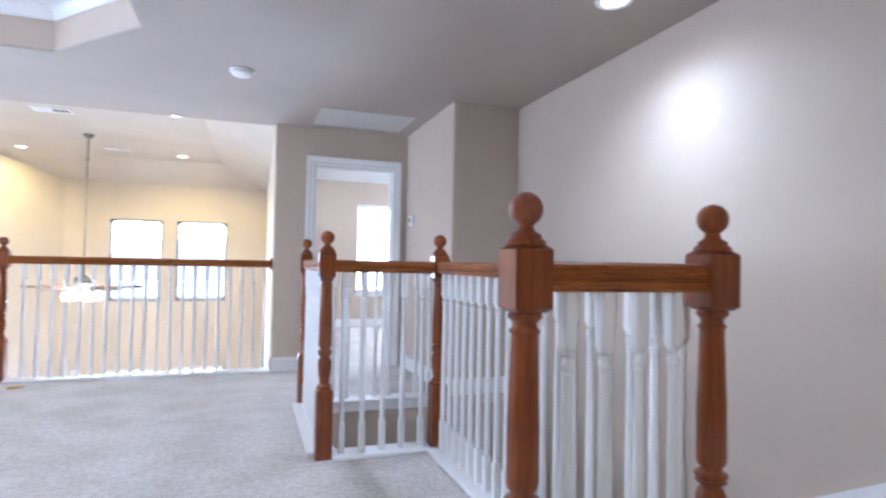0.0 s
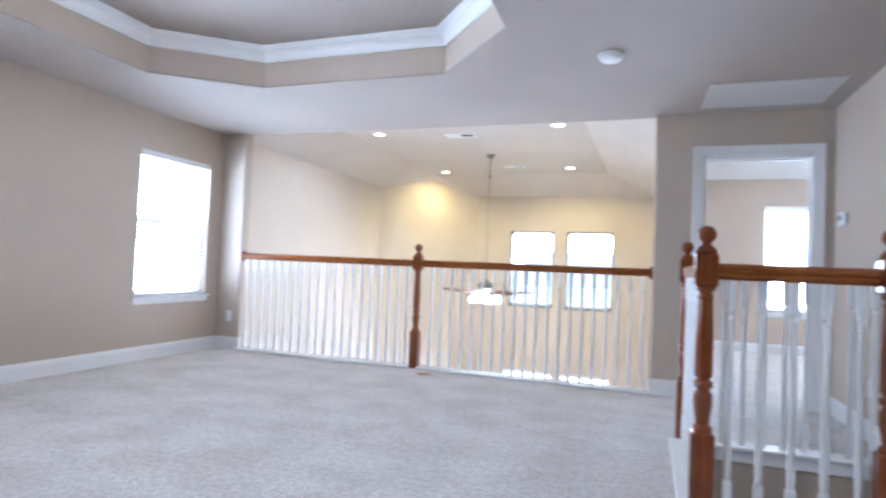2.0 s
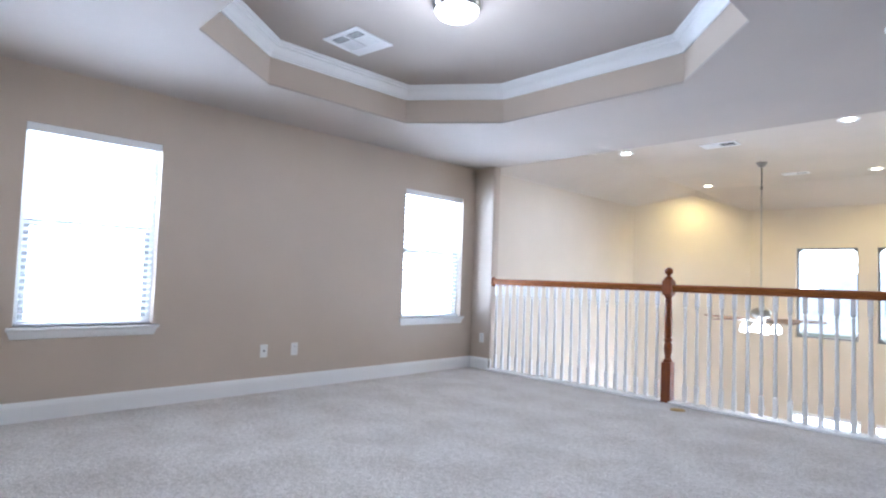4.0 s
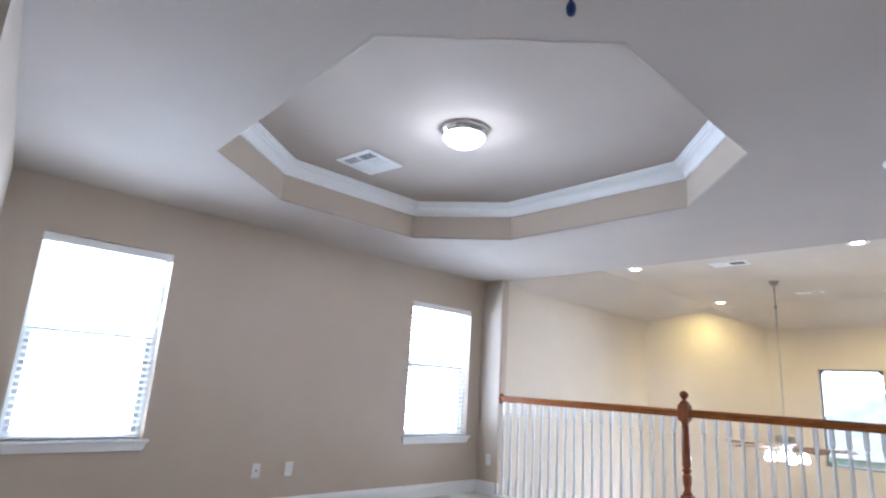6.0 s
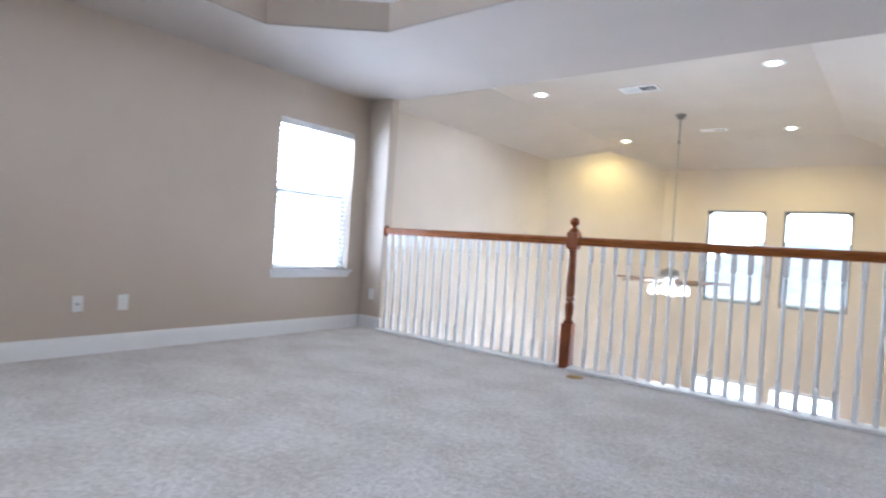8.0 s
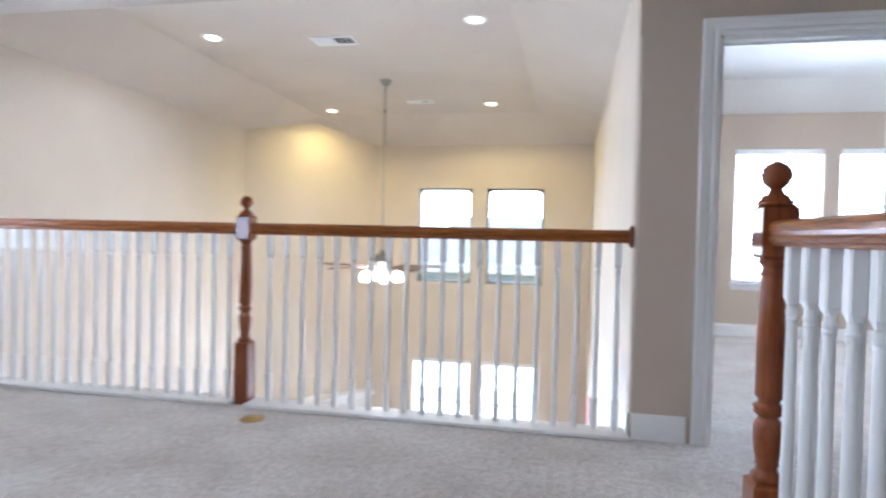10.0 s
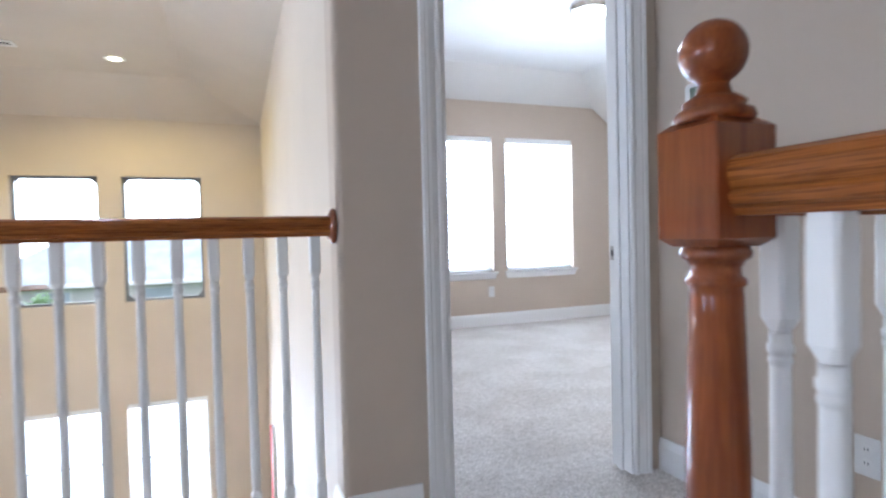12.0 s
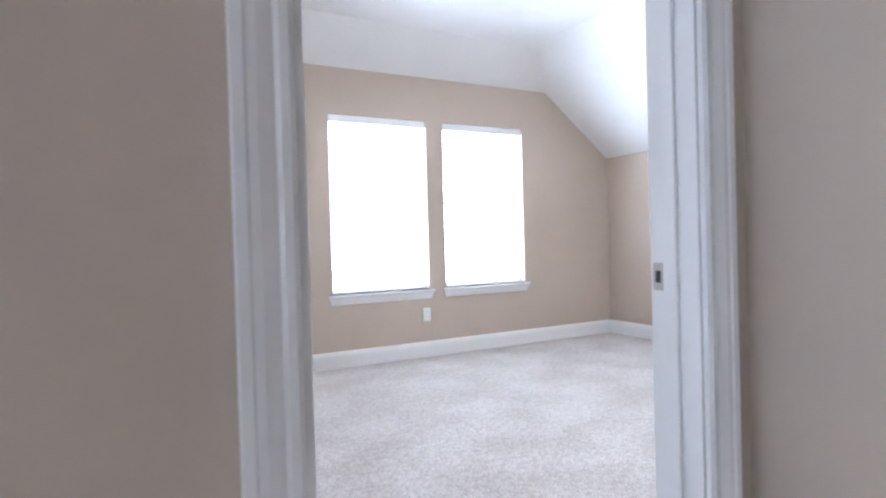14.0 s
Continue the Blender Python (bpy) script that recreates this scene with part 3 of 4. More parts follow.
# ---------------------------------------------------------------- balustrades
NW = 0.045
BALL = [(1.168, 0.017)] + [(1.207 - 0.038 * math.cos(a), max(0.001, 0.038 * math.sin(a))) for a in [math.pi * (0.16 + 0.84 * k / 12) for k in range(13)]]
CAPS = [(1.125, 0.042), (1.131, 0.045), (1.138, 0.043), (1.142, 0.034), (1.148, 0.036), (1.153, 0.03), (1.159, 0.02), (1.171, 0.017)]
SHAFT = [(0.368, 0.030), (0.374, 0.038), (0.383, 0.041), (0.392, 0.038), (0.4, 0.029), (0.412, 0.026), (0.422, 0.031), (0.428, 0.028), (0.45, 0.033), (0.495, 0.038),
         (0.525, 0.037), (0.54, 0.031), (0.546, 0.026), (0.553, 0.026), (0.557, 0.034), (0.562, 0.0385), (0.567, 0.036), (0.57, 0.036), (0.576, 0.0405), (0.582, 0.038), (0.586, 0.029), (0.595, 0.0265), (0.603, 0.034), (0.615, 0.0365),
         (0.75, 0.036), (0.925, 0.030), (0.934, 0.0295), (0.938, 0.034), (0.943, 0.034), (0.948, 0.028), (0.957, 0.027), (0.965, 0.032), (0.969, 0.038), (0.975, 0.039), (0.981, 0.036), (0.985, 0.033)]
NEWEL = {}


def chamfer_block(z0, z1, h, c=0.012):
    bm = bmesh.new()
    rows = []
    for z, k in ((z0, h - c), (z0 + c * 0.8, h), (z1 - c * 0.8, h), (z1, h - c)):
        rows.append([bm.verts.new((sx * k, sy * k, z)) for sx, sy in ((-1, -1), (1, -1), (1, 1), (-1, 1))])
    for a, b in zip(rows, rows[1:]):
        for i in range(4):
            bm.faces.new((a[i], a[(i + 1) % 4], b[(i + 1) % 4], b[i]))
    bm.faces.new(rows[0][::-1])
    bm.faces.new(rows[-1])
    ed = [e for e in bm.edges if abs(e.verts[0].co.z - e.verts[1].co.z) > 0.05]
    bmesh.ops.bevel(bm, geom=ed, offset=0.002, segments=1, affect="EDGES")
    return bm


def newel(x, y, z=0.0):
    if not NEWEL:
        n = thing("newel_post", (x, y, z), "glossy reddish oak newel post with a ball finial", "newel post", "oak newel posts")
        part("foot_block", chamfer_block(-0.012, 0.372, NW, 0.01), M_WOOD_Z, n)
        part("shaft", lathe(bmesh.new(), SHAFT, 28), M_WOOD_Z, n)
        part("head_block", chamfer_block(0.982, 1.127, NW), M_WOOD_Z, n)
        part("cap_ring", lathe(bmesh.new(), CAPS, 28), M_WOOD_Z, n)
        part("ball_finial", lathe(bmesh.new(), BALL, 28), M_WOOD_Z, n)
        NEWEL["a"] = n
        return n
    return copy_thing(NEWEL["a"], pose(x, y, z))


def baluster_mesh():
    bm = bmesh.new()
    h = 0.0172

    def block(z0, z1, low, high):
        """A square block with chamfered corners, narrowing to the turned shaft."""
        rows = []
        for z, k, c in ((z0, h - 0.006 if low else h, 0.007), (z0 + 0.018, h, 0.0042), (z1 - 0.018, h, 0.0042), (z1, h - 0.006 if high else h, 0.007)):
            q = k - c
            rows.append([bm.verts.new((x, y, z)) for x, y in ((-q, -k), (q, -k), (k, -q), (k, q), (q, k), (-q, k), (-k, q), (-k, -q))])
        for a, b in zip(rows, rows[1:]):
            for i in range(8):
                bm.faces.new((a[i], a[(i + 1) % 8], b[(i + 1) % 8], b[i]))
        bm.faces.new(rows[0][::-1])
        bm.faces.new(rows[-1])

    block(0.02, 0.2, False, True)
    block(0.882, 1.03, True, False)
    lathe(bm, [(0.199, 0.0125), (0.206, 0.0145), (0.212, 0.0125), (0.226, 0.0155), (0.5, 0.0142), (0.838, 0.0122), (0.842, 0.0122), (0.8435, 0.0142), (0.849, 0.0142), (0.851, 0.0128), (0.855, 0.0128), (0.857, 0.0152), (0.8655, 0.0152), (0.868, 0.0128), (0.881, 0.0128)], 14)
    return mesh_of("baluster", bm, M_WHITE)


BALUSTER = baluster_mesh()
RAIL = [(-0.02, -0.034), (0.02, -0.034), (0.022, -0.026), (0.029, -0.022), (0.031, -0.012), (0.025, -0.006), (0.03, 0.004), (0.032, 0.016), (0.027, 0.027), (0.015, 0.033), (0, 0.035),
        (-0.015, 0.033), (-0.027, 0.027), (-0.032, 0.016), (-0.03, 0.004), (-0.025, -0.006), (-0.031, -0.012), (-0.029, -0.022), (-0.022, -0.026)]
ZR = 1.05


def railing(a, b, label, base=True, zr=ZR, rosette=(), spacing=0.104, lead=0.06, tail=None, base_w=0.16, shift=0.0):
    """A straight rail from a to b, between newels or wall ends, with turned balusters."""
    va, vb = Vector((*a, 0)), Vector((*b, 0))
    length = (vb - va).length
    ang = math.degrees(math.atan2(vb.y - va.y, vb.x - va.x))
    r = thing("railing", (*a, 0), label, "railing", "white baluster railings", rz=ang)
    bm = prism(bmesh.new(), RAIL, 0, length, lambda u, v, s: (s, u, zr + v))
    part("handrail", bm, M_WOOD_X, r, "glossy oak handrail")
    if base:
        part("base_board", boxed(0, length, -base_w / 2 + shift, base_w / 2 + shift, 0.001, 0.022, bevel=0.004), M_WHITE, r)
    tail = lead if tail is None else tail
    n = max(1, round((length - lead - tail) / spacing))
    step = (length - lead - tail) / n
    for i in range(n + 1):
        k = part("baluster", BALUSTER, M_WHITE, r)
        k.location = (lead + i * step, 0, 0)
    for end in rosette:
        bm = bmesh.new()
        lathe(bm, [(0, 0.058), (0.007, 0.06), (0.013, 0.057), (0.018, 0.046), (0.024, 0.04)], 24)
        s = 1 if end == 0 else -1
        for v in bm.verts:
            v.co = Vector(((0 if end == 0 else length) + s * v.co.z, v.co.x * 0.75, zr + v.co.y))
        part("rosette", bm, M_WOOD_Z, r, "oval oak rosette plate")
    return r


YRAIL = 7.12
NA, NB, NC, ND, NE, NM = (1.378, 2.385), (1.90, 2.385), (1.238, 4.455), (1.90, 4.455), (1.256, 5.70), (-1.142, YRAIL)
for p, z in ((NA, 0.0), (NB, 0.0), (NC, 0.01), (ND, 0.01), (NE, 0.01)):
    newel(*p, z)
newel(*NM)
railing((-3.28, YRAIL), (NM[0] - NW, YRAIL), "oak-railed white baluster railing at the loft edge", rosette=(0,), shift=-0.02)
railing((NM[0] + NW, YRAIL), (XK, YRAIL), "oak-railed white baluster railing ending at a rounded wall", rosette=(1,), shift=-0.02, lead=0.113, tail=0.07)
railing((NC[0], NC[1] + NW), (NE[0], NE[1] - NW), "short white baluster railing beside the stairwell", zr=1.06, lead=0.05, tail=0.092)
railing((NE[0] + NW, NE[1]), (XJ, NE[1]), "white baluster railing across the end of the stairwell", zr=1.06, rosette=(1,), spacing=0.112)
railing((NC[0] + NW, NC[1]), (ND[0] - NW, ND[1]), "short white baluster railing over the stairwell", zr=1.06, lead=0.055)
railing((ND[0], ND[1] - NW), (NB[0], NB[1] + NW), "long white baluster railing along the stairs", zr=1.06)
railing((NA[0] + NW, NA[1]), (NB[0] - NW, NB[1]), "short oak-railed white baluster railing at the stair head", zr=1.06, lead=0.063, tail=0.074)

# ledge trim round the well
LINE = "taupe drywall lining of the stairwell below the loft floor"
structure("wall_well_lining", boxed(1.296, XR, 5.648, 5.659, ZD, -0.07), M_WALL, LINE, "wall")
structure("wall_well_lining", boxed(1.281, 1.292, 4.52, 5.645, ZD, -0.07), M_WALL, LINE, "wall")
structure("wall_well_lining", boxed(1.296, 1.95, 4.521, 4.532, -1.2, -0.07), M_WALL, LINE, "wall")
structure("wall_well_lining", boxed(1.951, 1.962, 2.76, 4.52, -0.3, -0.07), M_WALL, LINE, "wall")
EDGE = "white moulded fascia at the stairwell edge"
structure("trim_well_edge", boxed(1.3, XJ, 5.634, 5.6585, -0.069, 0.02, bevel=0.004), M_WHITE, EDGE, "trim")
structure("trim_well_edge", boxed(1.281, 1.3, 4.54, 5.632, -0.069, 0.02, bevel=0.004), M_WHITE, EDGE, "trim")
structure("trim_well_edge", boxed(1.303, 1.95, 4.521, 4.54, -0.069, 0.02, bevel=0.004), M_WHITE, EDGE, "trim")
structure("trim_loft_edge", boxed(-3.28, XK, 7.19, 7.21, -0.3, 0.0, bevel=0.004), M_WHITE, "white fascia board at the loft edge", "trim")

# stairs
stairs = thing("staircase", (1.96, 2.75, -0.18), "carpeted staircase going down along the wall", "staircase")
for i in range(10):
    part("step", boxed(0, 1.068, i * 0.27, (i + 1) * 0.27 + 0.02, -0.18 * i - 0.3, -0.18 * i, bevel=0.012, seg=2), M_CARPET, stairs)


# ---------------------------------------------------------------- ceiling fittings
def recessed(x, y, z, warm=False, watts=30.0, tilt=(0, 0), beam=168, blend=0.45, tone=NEUTRAL):
    r = thing("recessed_light", (x, y, z), "lit round recessed downlight with a white trim ring", "recessed light", "recessed ceiling lights")
    bm = bmesh.new()
    n = 28
    prof = [(0.0, 0.096), (-0.006, 0.094), (-0.008, 0.084), (-0.006, 0.072), (-0.002, 0.056)]
    rows = [[bm.verts.new((rr * math.cos(2 * math.pi * i / n), rr * math.sin(2 * math.pi * i / n), zz)) for i in range(n)] for zz, rr in prof]
    for a, b in zip(rows, rows[1:]):
        for i in range(n):
            bm.faces.new((a[i], a[(i + 1) % n], b[(i + 1) % n], b[i]))
    part("trim_ring", bm, M_WHITE, r)
    part("lens", lathe(bmesh.new(), [(-0.001, 0.057), (-0.004, 0.056), (-0.009, 0.036), (-0.011, 0.002)], 24), M_CANWARM if warm else M_CAN, r, "glowing lens")
    lamp("downlight", "SPOT", watts, look((x, y, z - 0.03), (x + tilt[0], y + tilt[1], z - 1.0)), (1.0, 0.74, 0.24) if warm else tone, size=0.06, angle=beam, blend=blend)
    return r


# downlight never in view, added to light newels and balusters from behind
recessed(0.9, -0.4, ZC, watts=UNSEEN_HALL_W, tone=(1.0, 0.9, 0.76))
recessed(2.543, 3.68, ZC, watts=STAIR_W, beam=150, blend=1.0, tone=(0.9, 0.95, 1.0))
recessed(-2.38, 8.62, ZG, watts=CAN_W)
recessed(0.007, 8.52, ZG, watts=CAN_W)
recessed(-0.175, 11.38, ZG, warm=True, watts=CAN_W * 2.1)
recessed(-2.45, 11.58, ZG, warm=True, watts=CAN_W * 1.45, tilt=(-0.12, 0.12), beam=160, blend=0.8)


def vent(x, y, z, w, d, label, rz=0.0):
    v = thing("ceiling_vent", (x, y, z), label, "ceiling vent", "white ceiling vents", rz=rz)
    part("backing", boxed(-w / 2 + 0.02, w / 2 - 0.02, -d / 2 + 0.02, d / 2 - 0.02, -0.003, -0.001), M_DARK, v)
    f = 0.028
    for a, b, c, e in ((-w / 2, w / 2, -d / 2, -d / 2 + f), (-w / 2, w / 2, d / 2 - f, d / 2), (-w / 2, -w / 2 + f, -d / 2 + f, d / 2 - f), (w / 2 - f, w / 2, -d / 2 + f, d / 2 - f)):
        part("frame", boxed(a, b, c, e, -0.012, -0.0005, bevel=0.003), M_WHITE, v)
    part("divider", boxed(-0.006, 0.006, -d / 2 + f, d / 2 - f, -0.011, -0.002), M_WHITE, v)
    sl = mesh_of("slat", prism(bmesh.new(), [(0, 0), (0.012, -0.009), (0.013, -0.008), (0.001, 0.001)], -w / 4 + f / 2 + 0.004, w / 4 - f / 2 - 0.004, lambda u, q, s: (s, u, q - 0.003)), M_WHITE)
    sl2 = mesh_of("slat", prism(bmesh.new(), [(0, 0), (0.012, -0.009), (0.013, -0.008), (0.001, 0.001)], -d / 2 + f, d / 2 - f, lambda u, q, s: (u, s, q - 0.003)), M_WHITE)
    k = -d / 2 + f + 0.006
    while k < d / 2 - f - 0.012:
        p = part("slat", sl, M_WHITE, v)
        p.location = (-w / 4 + f / 2, k, 0)
        k += 0.016
    k = 0.014
    while k < w / 2 - f - 0.012:
        p = part("slat", sl2, M_WHITE, v)
        p.location = (k, 0, 0)
        k += 0.016
    return v



def tray_register(x, y, z, label, rz):
    """Square register: a row of open louvres, a row of fine ones and a blank strip."""
    v = thing("ceiling_vent", (x, y, z), label, "ceiling vent", "white ceiling vents", rz=rz)
    h, f = 0.18, 0.032
    part("backing", boxed(-h + f, h - f, -h + f, 0.08, -0.003, -0.001), M_DARK, v)
    for a, b, c, e in ((-h, h, -h, -h + f), (-h, h, 0.075, h), (-h, -h + f, -h + f, 0.075), (h - f, h, -h + f, 0.075)):
        part("frame", boxed(a, b, c, e, -0.013, -0.0005, bevel=0.003), M_WHITE, v)
    part("divider", boxed(-0.008, 0.008, -h + f, 0.075, -0.012, -0.002), M_WHITE, v)
    part("divider", boxed(-h + f, h - f, -0.052, -0.04, -0.011, -0.002), M_WHITE, v)
    half = h - f - 0.008
    wide = mesh_of("louvre", boxed(-half / 2, half / 2, -0.0035, 0.0035, -0.009, -0.006), M_WHITE)
    fine = mesh_of("louvre", boxed(-half / 2, half / 2, -0.003, 0.003, -0.009, -0.006), M_WHITE)
    for sx in (-1, 1):
        for k in range(4):
            part("louvre", wide, M_WHITE, v).location = (sx * (0.008 + half / 2), -0.136 + 0.026 * k, 0)
        for k in range(10):
            part("louvre", fine, M_WHITE, v).location = (sx * (0.008 + half / 2), -0.034 + 0.0115 * k, 0)
    return v


tray_register(-2.2, 4.247, ZT, "square white register in the ceiling tray", 7)
vent(-1.3, 8.83, ZG, 0.4, 0.22, "white rectangular register in the tall ceiling")
vent(-1.07, 11.15, ZG, 0.34, 0.15, "white rectangular register in the tall ceiling")

sd = thing("smoke_detector", (0.755, 5.54, ZC), "round white plastic smoke detector on the ceiling", "smoke detector")
part("base", lathe(bmesh.new(), [(0, 0.084), (-0.012, 0.084), (-0.014, 0.08)], 32), M_PLASTIC, sd)
part("cover", lathe(bmesh.new(), [(-0.014, 0.07), (-0.022, 0.074), (-0.034, 0.07), (-0.044, 0.056), (-0.047, 0.03), (-0.048, 0.001)], 32), M_PLASTIC, sd)

ha = thing("attic_hatch", (1.845, 6.59, ZC), "flat white attic access panel in the ceiling", "attic hatch")
part("panel", boxed(-0.42, 0.42, -0.29, 0.29, -0.006, -0.001, bevel=0.001), M_HATCH, ha)
for a, b, c, d in ((-0.435, 0.435, -0.315, -0.29), (-0.435, 0.435, 0.29, 0.315), (-0.435, -0.42, -0.29, 0.29), (0.42, 0.435, -0.29, 0.29)):
    part("frame", boxed(a, b, c, d, -0.01, -0.001, bevel=0.002), M_HATCH, ha)


cord = thing("pull_cord", (0.341, 3.14, ZC), "short blue rope pull cord with a knotted end", "pull cord")
part("rope", lathe(bmesh.new(), [(-0.012 * k, 0.0045 if k % 2 else 0.0055) for k in range(18)], 10), M_ROPE, cord)
part("knot", lathe(bmesh.new(), [(-0.2, 0.006), (-0.208, 0.012), (-0.218, 0.0145), (-0.23, 0.014), (-0.24, 0.011), (-0.246, 0.004)], 14), M_ROPE, cord)
part("ceiling_eye", lathe(bmesh.new(), [(0, 0.012), (-0.004, 0.012), (-0.008, 0.006)], 14), M_NICKEL, cord)


def flush_light(x, y, z, watts, label):
    f = thing("flush_light", (x, y, z), label, "ceiling light", "flush ceiling lights")
    part("pan", lathe(bmesh.new(), [(0, 0.16), (-0.008, 0.164), (-0.02, 0.162), (-0.034, 0.152), (-0.048, 0.142), (-0.052, 0.136)], 40), M_CHROME, f, "brushed nickel ring")
    part("dome", lathe(bmesh.new(), [(-0.046, 0.135), (-0.06, 0.132), (-0.08, 0.116), (-0.1, 0.084), (-0.111, 0.042), (-0.114, 0.001)], 40), M_BULB, f, "glowing frosted glass dome")
    lamp("flush_lamp", "POINT", watts * 0.19, pose(x, y, z - 0.22), NEUTRAL, size=0.1)
    lamp("flush_lamp", "SPOT", watts, look((x, y, z - 0.13), (x, y, 0)), NEUTRAL, size=0.1, angle=172, blend=0.3)
    return f


flush_light(-1.262, 4.31, ZT, FLUSH_W, "lit frosted dome light with a nickel ring")
flush_light(3.4, 8.84, ZBC, FLUSH_W * 0.8, "lit bedroom dome light with a nickel ring")

# ceiling fan
FX, FY = -1.232, 10.15
fan = thing("ceiling_fan", (FX, FY, ZG), "nickel ceiling fan on a long rod with lit globes", "ceiling fan")
part("canopy", lathe(bmesh.new(), [(0, 0.068), (-0.01, 0.068), (-0.03, 0.05), (-0.055, 0.04), (-0.06, 0.012)], 24), M_PEWTER, fan)
part("downrod", lathe(bmesh.new(), [(-0.05, 0.011), (-1.95, 0.011)], 12), M_NICKEL, fan)
part("rod_coupler", lathe(bmesh.new(), [(-0.32, 0.012), (-0.325, 0.017), (-0.36, 0.017), (-0.365, 0.012)], 12), M_PEWTER, fan)
part("motor", lathe(bmesh.new(), [(-1.9, 0.02), (-1.93, 0.03), (-1.94, 0.07), (-1.96, 0.11), (-2.02, 0.12), (-2.05, 0.11), (-2.07, 0.06), (-2.13, 0.055), (-2.15, 0.02)], 28), M_PEWTER, fan)
for i in range(5):
    a = math.radians(72 * i + 172)
    m = Matrix.Rotation(a, 4, "Z")
    bm = bmesh.new()
    prism(bm, [(0.2, -0.05), (0.24, -0.06), (0.68, -0.07), (0.74, -0.055), (0.75, 0.0), (0.74, 0.055), (0.68, 0.07), (0.24, 0.06), (0.2, 0.05)], -2.09, -2.082, lambda u, v, s: m @ Vector((u, v, s + v * 0.2)))
    part("blade", bm, M_BLADE, fan, "dark wood blade")
    bm = boxed(0.09, 0.25, -0.018, 0.018, -2.096, -2.086, bevel=0.003)
    bmesh.ops.transform(bm, matrix=m, verts=bm.verts[:])
    part("blade_arm", bm, M_PEWTER, fan)
for i in range(4):
    a = math.radians(90 * i + 30)
    px, py = 0.185 * math.cos(a), 0.185 * math.sin(a)
    bm = lathe(bmesh.new(), [(-2.14, 0.02), (-2.155, 0.04), (-2.18, 0.05), (-2.21, 0.063), (-2.245, 0.062), (-2.262, 0.044)], 20, (px, py))
    part("globe", bm, M_BULB, fan, "glowing frosted glass globe")
    bm = bmesh.new()
    prism(bm, [(-0.008, -2.115), (0.008, -2.115), (0.008, -2.13), (-0.008, -2.13)], 0.03, 0.16, lambda u, v, s: (s * math.cos(a) - u * math.sin(a), s * math.sin(a) + u * math.cos(a), v))
    part("globe_arm", bm, M_PEWTER, fan)
part("pull_chain", lathe(bmesh.new(), [(-2.15, 0.003), (-2.5, 0.003)], 8), M_PEWTER, fan)
lamp("fan_lamp", "POINT", FAN_W, pose(FX, FY, ZG - 2.36), (1.0, 0.93, 0.83), size=0.12)


# ---------------------------------------------------------------- small wall fittings
def plate(name, x, y, z, facing, label, kind="outlet"):
    """facing: degrees about z; 0 looks towards -y."""
    p = thing(name, (x, y, z), label, "wall outlet" if kind == "outlet" else "wall plate", "white wall plates", rz=facing)
    bm = boxed(-0.036, 0.036, -0.006, 0.0, -0.058, 0.058, bevel=0.003)
    part("cover_plate", bm, M_PLASTIC, p)
    if kind == "outlet":
        for s in (-0.02, 0.02):
            bm = lathe(bmesh.new(), [(0, 0.015), (0.0015, 0.014)], 16)
            for v in bm.verts:
                v.co = Vector((v.co.x, -0.006 - v.co.z, v.co.y + s))
            sock = part("socket", bm, M_PLASTIC, p)
            for dx in (-0.005, 0.005):
                part("slot", boxed(dx - 0.001, dx + 0.001, -0.0082, -0.0072, s - 0.002, s + 0.006), M_DARK, sock)
    else:
        part("jack", boxed(-0.007, 0.007, -0.009, -0.006, -0.007, 0.007, bevel=0.001), M_DARK, p)
    return p


plate("outlet", XL, 4.35, 0.365, 90, "white cover plate low on the taupe wall", "jack")
plate("outlet", XL, 4.655, 0.365, 90, "white duplex outlet low on the taupe wall")
plate("outlet", -3.41, YE + 0.005, 0.37, 0, "white duplex outlet on the short wall end")
plate("outlet", XJ, 6.255, 0.345, -90, "white duplex outlet beside the bedroom door")
plate("outlet", 3.45, YW, 0.37, 0, "white duplex outlet between the bedroom windows")
plate("outlet", -1.94, YF, -0.95, 0, "white plate on the cream far wall", "jack")

th = thing("thermostat", (XJ, 6.822, 1.515), "white thermostat with a grey display", "thermostat", rz=-90)

def bowed(w, h, bow, d0, d1, n=12):
    """A plate in the wall's plane with bowed long sides and rounded ends."""
    top = [(-w + 2 * w * k / n, h + bow * (1 - (2 * k / n - 1) ** 2)) for k in range(n + 1)]
    out = [(-w - 0.004, h - 0.012)] + top + [(w + 0.004, h - 0.012)]
    bm = prism(bmesh.new(), out + [(u, -z) for u, z in reversed(out)], d0, d1, lambda u, v, q: (u, q, v))
    ed = [e for e in bm.edges if all(abs(v.co.y - d1) < 1e-5 for v in e.verts)]
    bmesh.ops.bevel(bm, geom=ed, offset=0.006, segments=3, affect="EDGES", profile=0.5)
    return bm


part("base", bowed(0.068, 0.04, 0.009, 0.0, -0.009), M_PLASTIC, th)
part("body", bowed(0.07, 0.042, 0.01, -0.008, -0.031), M_PLASTIC, th)
part("display", boxed(-0.045, 0.014, -0.033, -0.0305, -0.012, 0.03, bevel=0.001), M_LCD, th, "grey-green liquid crystal display")
for u, z, r in ((0.036, 0.022, 0.0075), (0.054, 0.01, 0.005), (0.036, -0.005, 0.0075), (-0.038, -0.029, 0.0055), (-0.016, -0.029, 0.0055), (0.006, -0.029, 0.0055)):
    bm = lathe(bmesh.new(), [(0.0, r), (0.0012, r * 0.92), (0.0018, r * 0.4)], 14)
    for v in bm.verts:
        v.co = Vector((v.co.x + u, -0.0308 - v.co.z, v.co.y * 0.8 + z))
    part("button", bm, M_NICKEL, th, "grey oval button")

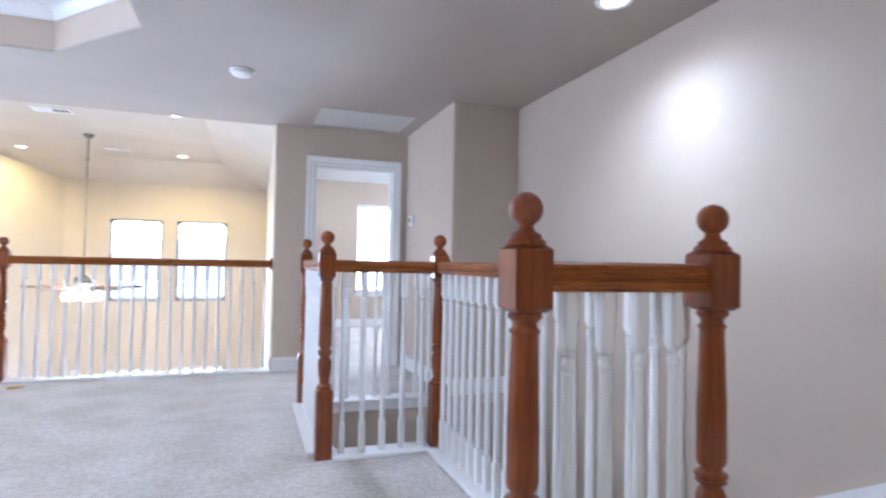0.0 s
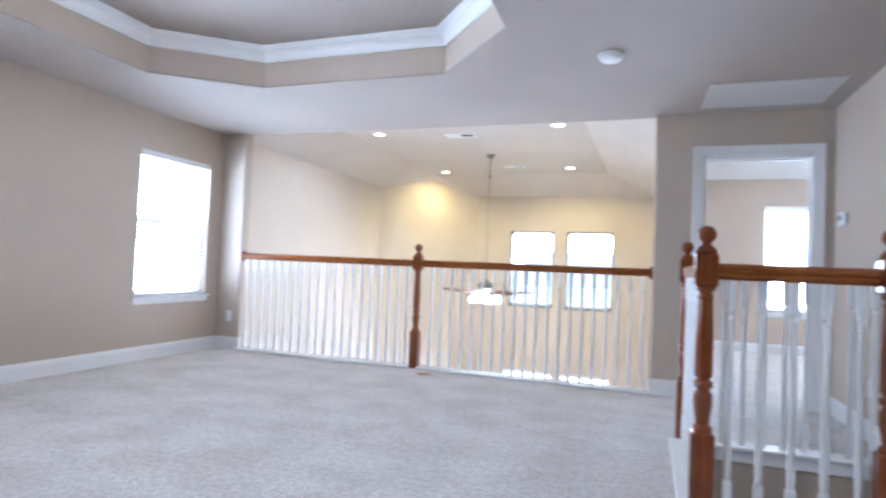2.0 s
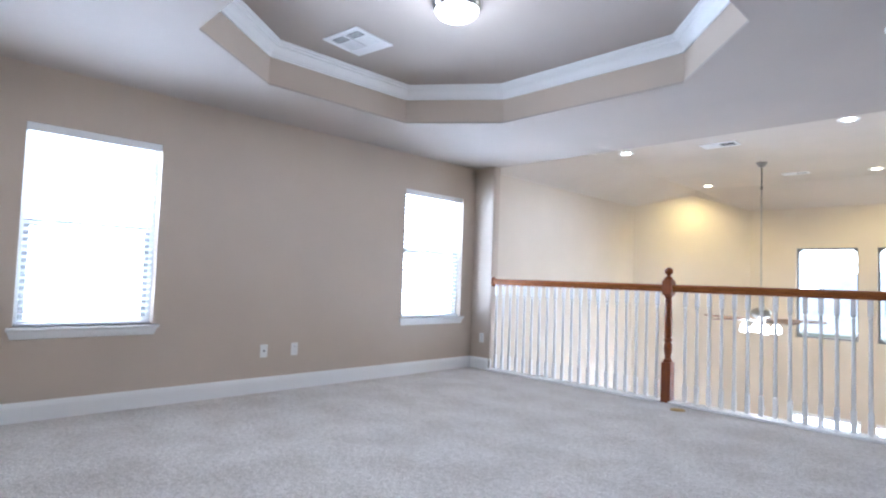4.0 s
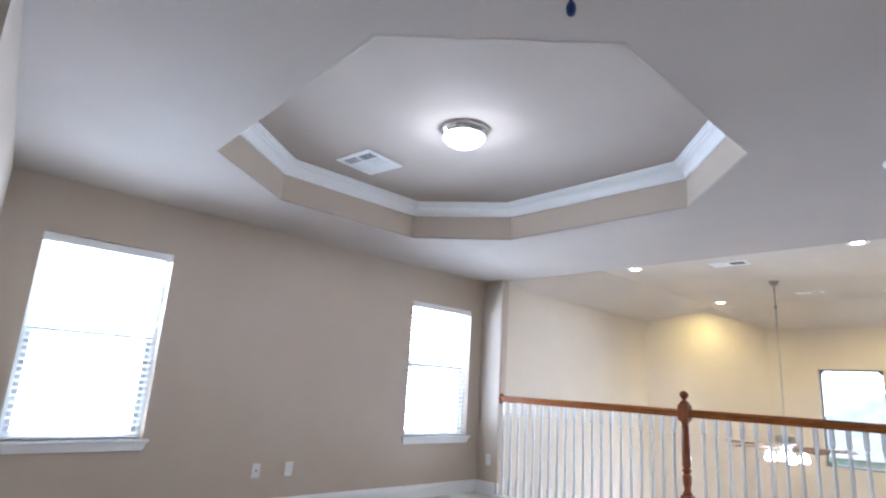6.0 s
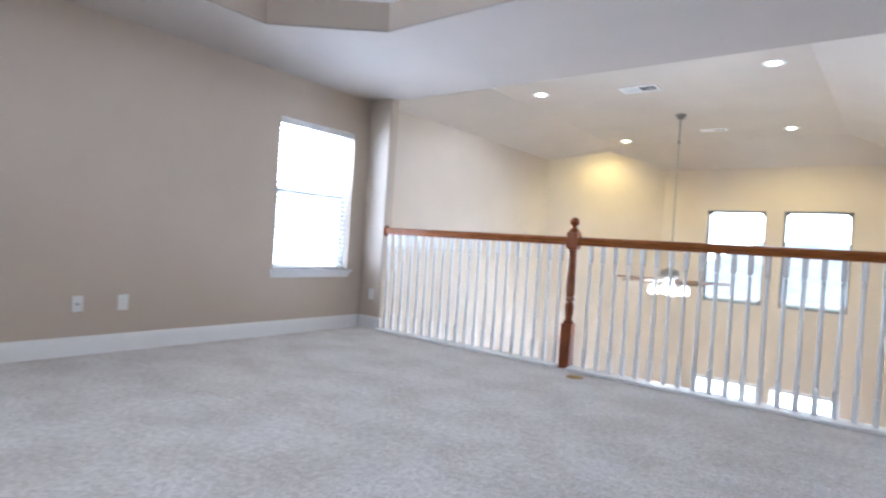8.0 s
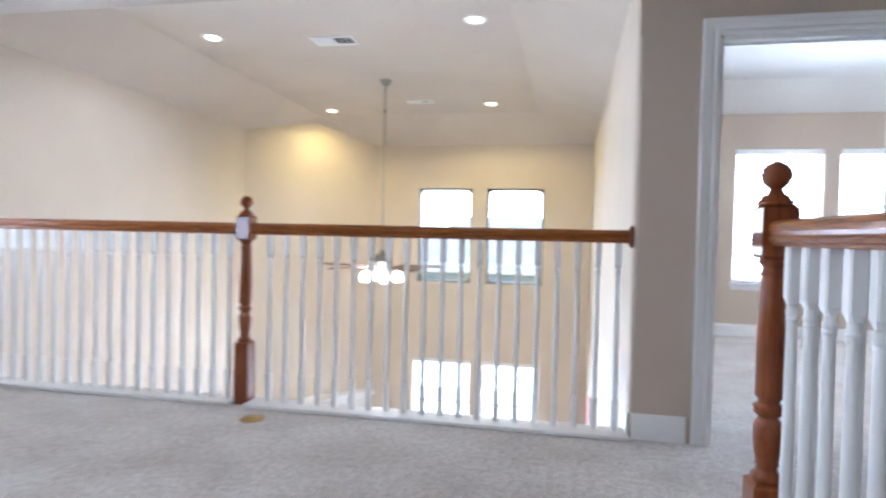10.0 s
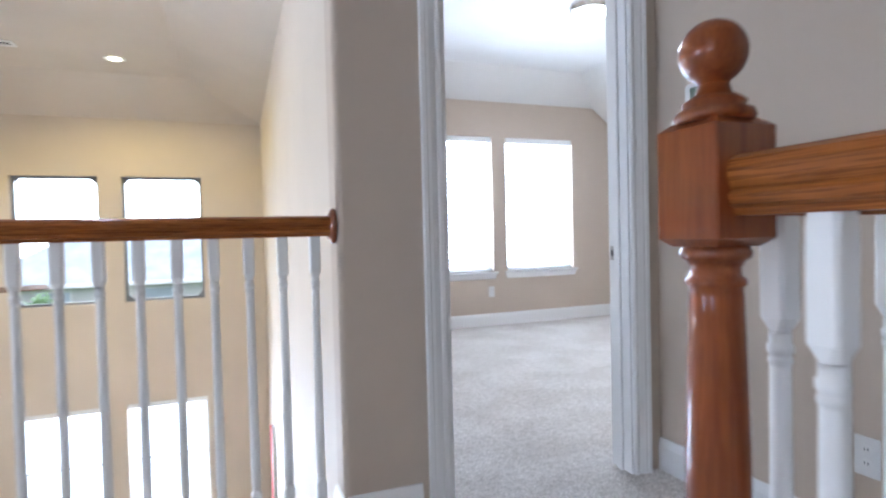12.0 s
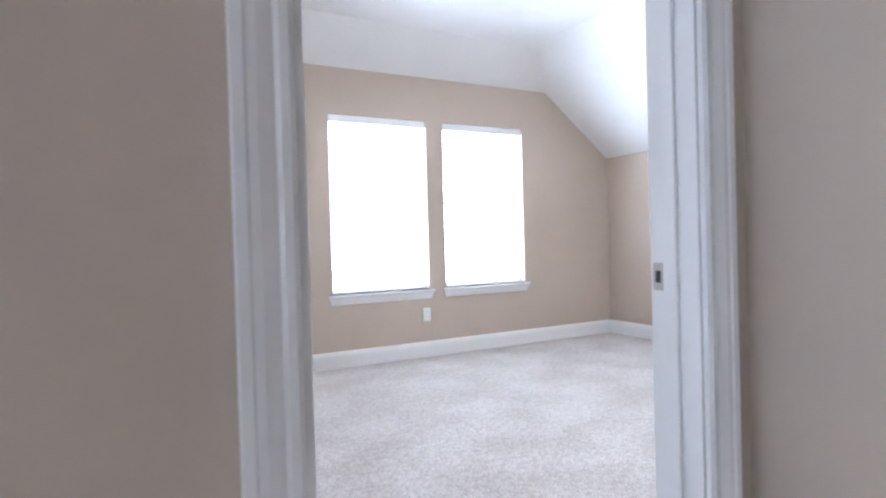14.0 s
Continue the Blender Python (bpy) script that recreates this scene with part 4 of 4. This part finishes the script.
fo = thing("floor_outlet", (-0.937, 6.86, 0), "round brass floor outlet set in the carpet", "floor outlet")
part("ring", lathe(bmesh.new(), [(0.0, 0.065), (0.006, 0.062), (0.008, 0.05), (0.006, 0.046)], 32), M_BRASS, fo)
part("lid", lathe(bmesh.new(), [(0.001, 0.045), (0.0095, 0.043), (0.0105, 0.01)], 32), M_BRASS, fo)

# fireplace surround on the diagonal wall
dv = Vector((XD - XL, YF - YD, 0)).normalized()
fp = thing("fireplace_mantel", ((XL + XD) / 2, (YD + YF) / 2, ZD), "white moulded fireplace mantel on the diagonal wall", "fireplace mantel", rz=math.degrees(math.atan2(dv.y, dv.x)))
part("shelf", boxed(-0.95, 0.95, -0.26, -0.002, 1.46, 1.52, bevel=0.012, seg=2), M_WHITE, fp)
part("moulding", boxed(-0.9, 0.9, -0.2, -0.002, 1.38, 1.46, bevel=0.02, seg=2), M_WHITE, fp)
part("frieze", boxed(-0.84, 0.84, -0.14, -0.002, 1.12, 1.38, bevel=0.006), M_WHITE, fp)
for s in (-1, 1):
    part("pilaster", boxed(s * 0.72 - 0.12, s * 0.72 + 0.12, -0.14, -0.002, 0, 1.12, bevel=0.006), M_WHITE, fp)
part("firebox", boxed(-0.6, 0.6, -0.06, -0.002, 0, 1.12), M_BRICK, fp)

# red hanging on the side wall of the tall room
hg = thing("wall_hanging", (1.175, 11.5, -1.15), "red cloth hanging with a white edge on the wall", "wall hanging", rz=-90)
part("cloth", boxed(-0.12, 0.12, -0.03, -0.004, -1.0, 0.12, bevel=0.004), M_RED, hg)
part("edge", boxed(0.12, 0.17, -0.03, -0.004, -1.0, 0.2, bevel=0.004), M_WHITE, hg)

# ---------------------------------------------------------------- outside
structure("ground", boxed(-600, 600, -600, 600, -3.4, -3.2), M_GRASS, "green lawn round the house", "ground")

bm = bmesh.new()
box(bm, -140, 140, 95, 95.5, -3.2, 70)
structure("backdrop", bm, glow("bright_hazy_sky", (0.9, 0.97, 1.0), 6.0), "bright hazy white sky beyond the windows", "sky backdrop")

# neighbouring house
hs = thing("neighbour_house", (0, 33, -3.2), "brick house with a grey hipped roof, colours paled for overexposure", "house")
part("wall", boxed(-9, 9, 0.5, 10, 0, 2.4), M_BRICK, hs)
bm = bmesh.new()
r = [bm.verts.new(p) for p in ((-9.6, 0.3, 2.4), (9.6, 0.3, 2.4), (9.6, 10.6, 2.4), (-9.6, 10.6, 2.4), (-4.5, 5.2, 5.4), (4.5, 5.2, 5.4))]
for f in ((0, 1, 5, 4), (1, 2, 5), (2, 3, 4, 5), (3, 0, 4), (3, 2, 1, 0)):
    bm.faces.new([r[k] for k in f])
part("roof", bm, M_ROOF, hs, "grey shingle hipped roof")
part("gutter", boxed(-9.6, 9.6, 0.2, 0.34, 2.28, 2.46, bevel=0.02), M_WHITE, hs)
for u in (-6, -2, 2.5, 6):
    w = part("window", boxed(u - 0.6, u + 0.6, 0.46, 0.5, 0.8, 2.1), M_NWIN, hs)
    part("frame", boxed(u - 0.68, u + 0.68, 0.47, 0.499, 0.72, 2.18), M_WHITE, w)


def tree(x, y, z, h, seed, label):
    rnd = random.Random(seed)
    t = thing("tree", (x, y, z), label, "tree", "garden trees")
    part("trunk", lathe(bmesh.new(), [(0, 0.16), (h * 0.3, 0.11), (h * 0.6, 0.06), (h * 0.85, 0.02)], 10), M_BARK, t)
    bm = bmesh.new()
    for i in range(2600):
        a, e = rnd.uniform(0, 2 * math.pi), rnd.uniform(-0.9, 1.0)
        lump = 0.75 + 0.25 * math.sin(3 * a + seed) * math.cos(4 * e)
        k = rnd.uniform(0.35, 1.0) ** 0.6 * lump
        p = Vector((math.cos(a) * math.cos(e) * h * 0.34 * k, math.sin(a) * math.cos(e) * h * 0.34 * k, h * 0.62 + math.sin(e) * h * 0.36 * k))
        q = Euler((rnd.uniform(0, 6), rnd.uniform(0, 6), rnd.uniform(0, 6))).to_matrix()
        s = rnd.uniform(0.06, 0.13)
        bm.faces.new([bm.verts.new(p + q @ Vector(v) * s) for v in ((-1, 0, 0), (0, -0.5, 0.1), (1, 0, 0), (0, 0.5, 0.1))])
    part("crown", bm, M_LEAF, t)
    return t


tree(-4.2, 22.5, -3.2, 3.3, 3, "small leafy green garden tree")
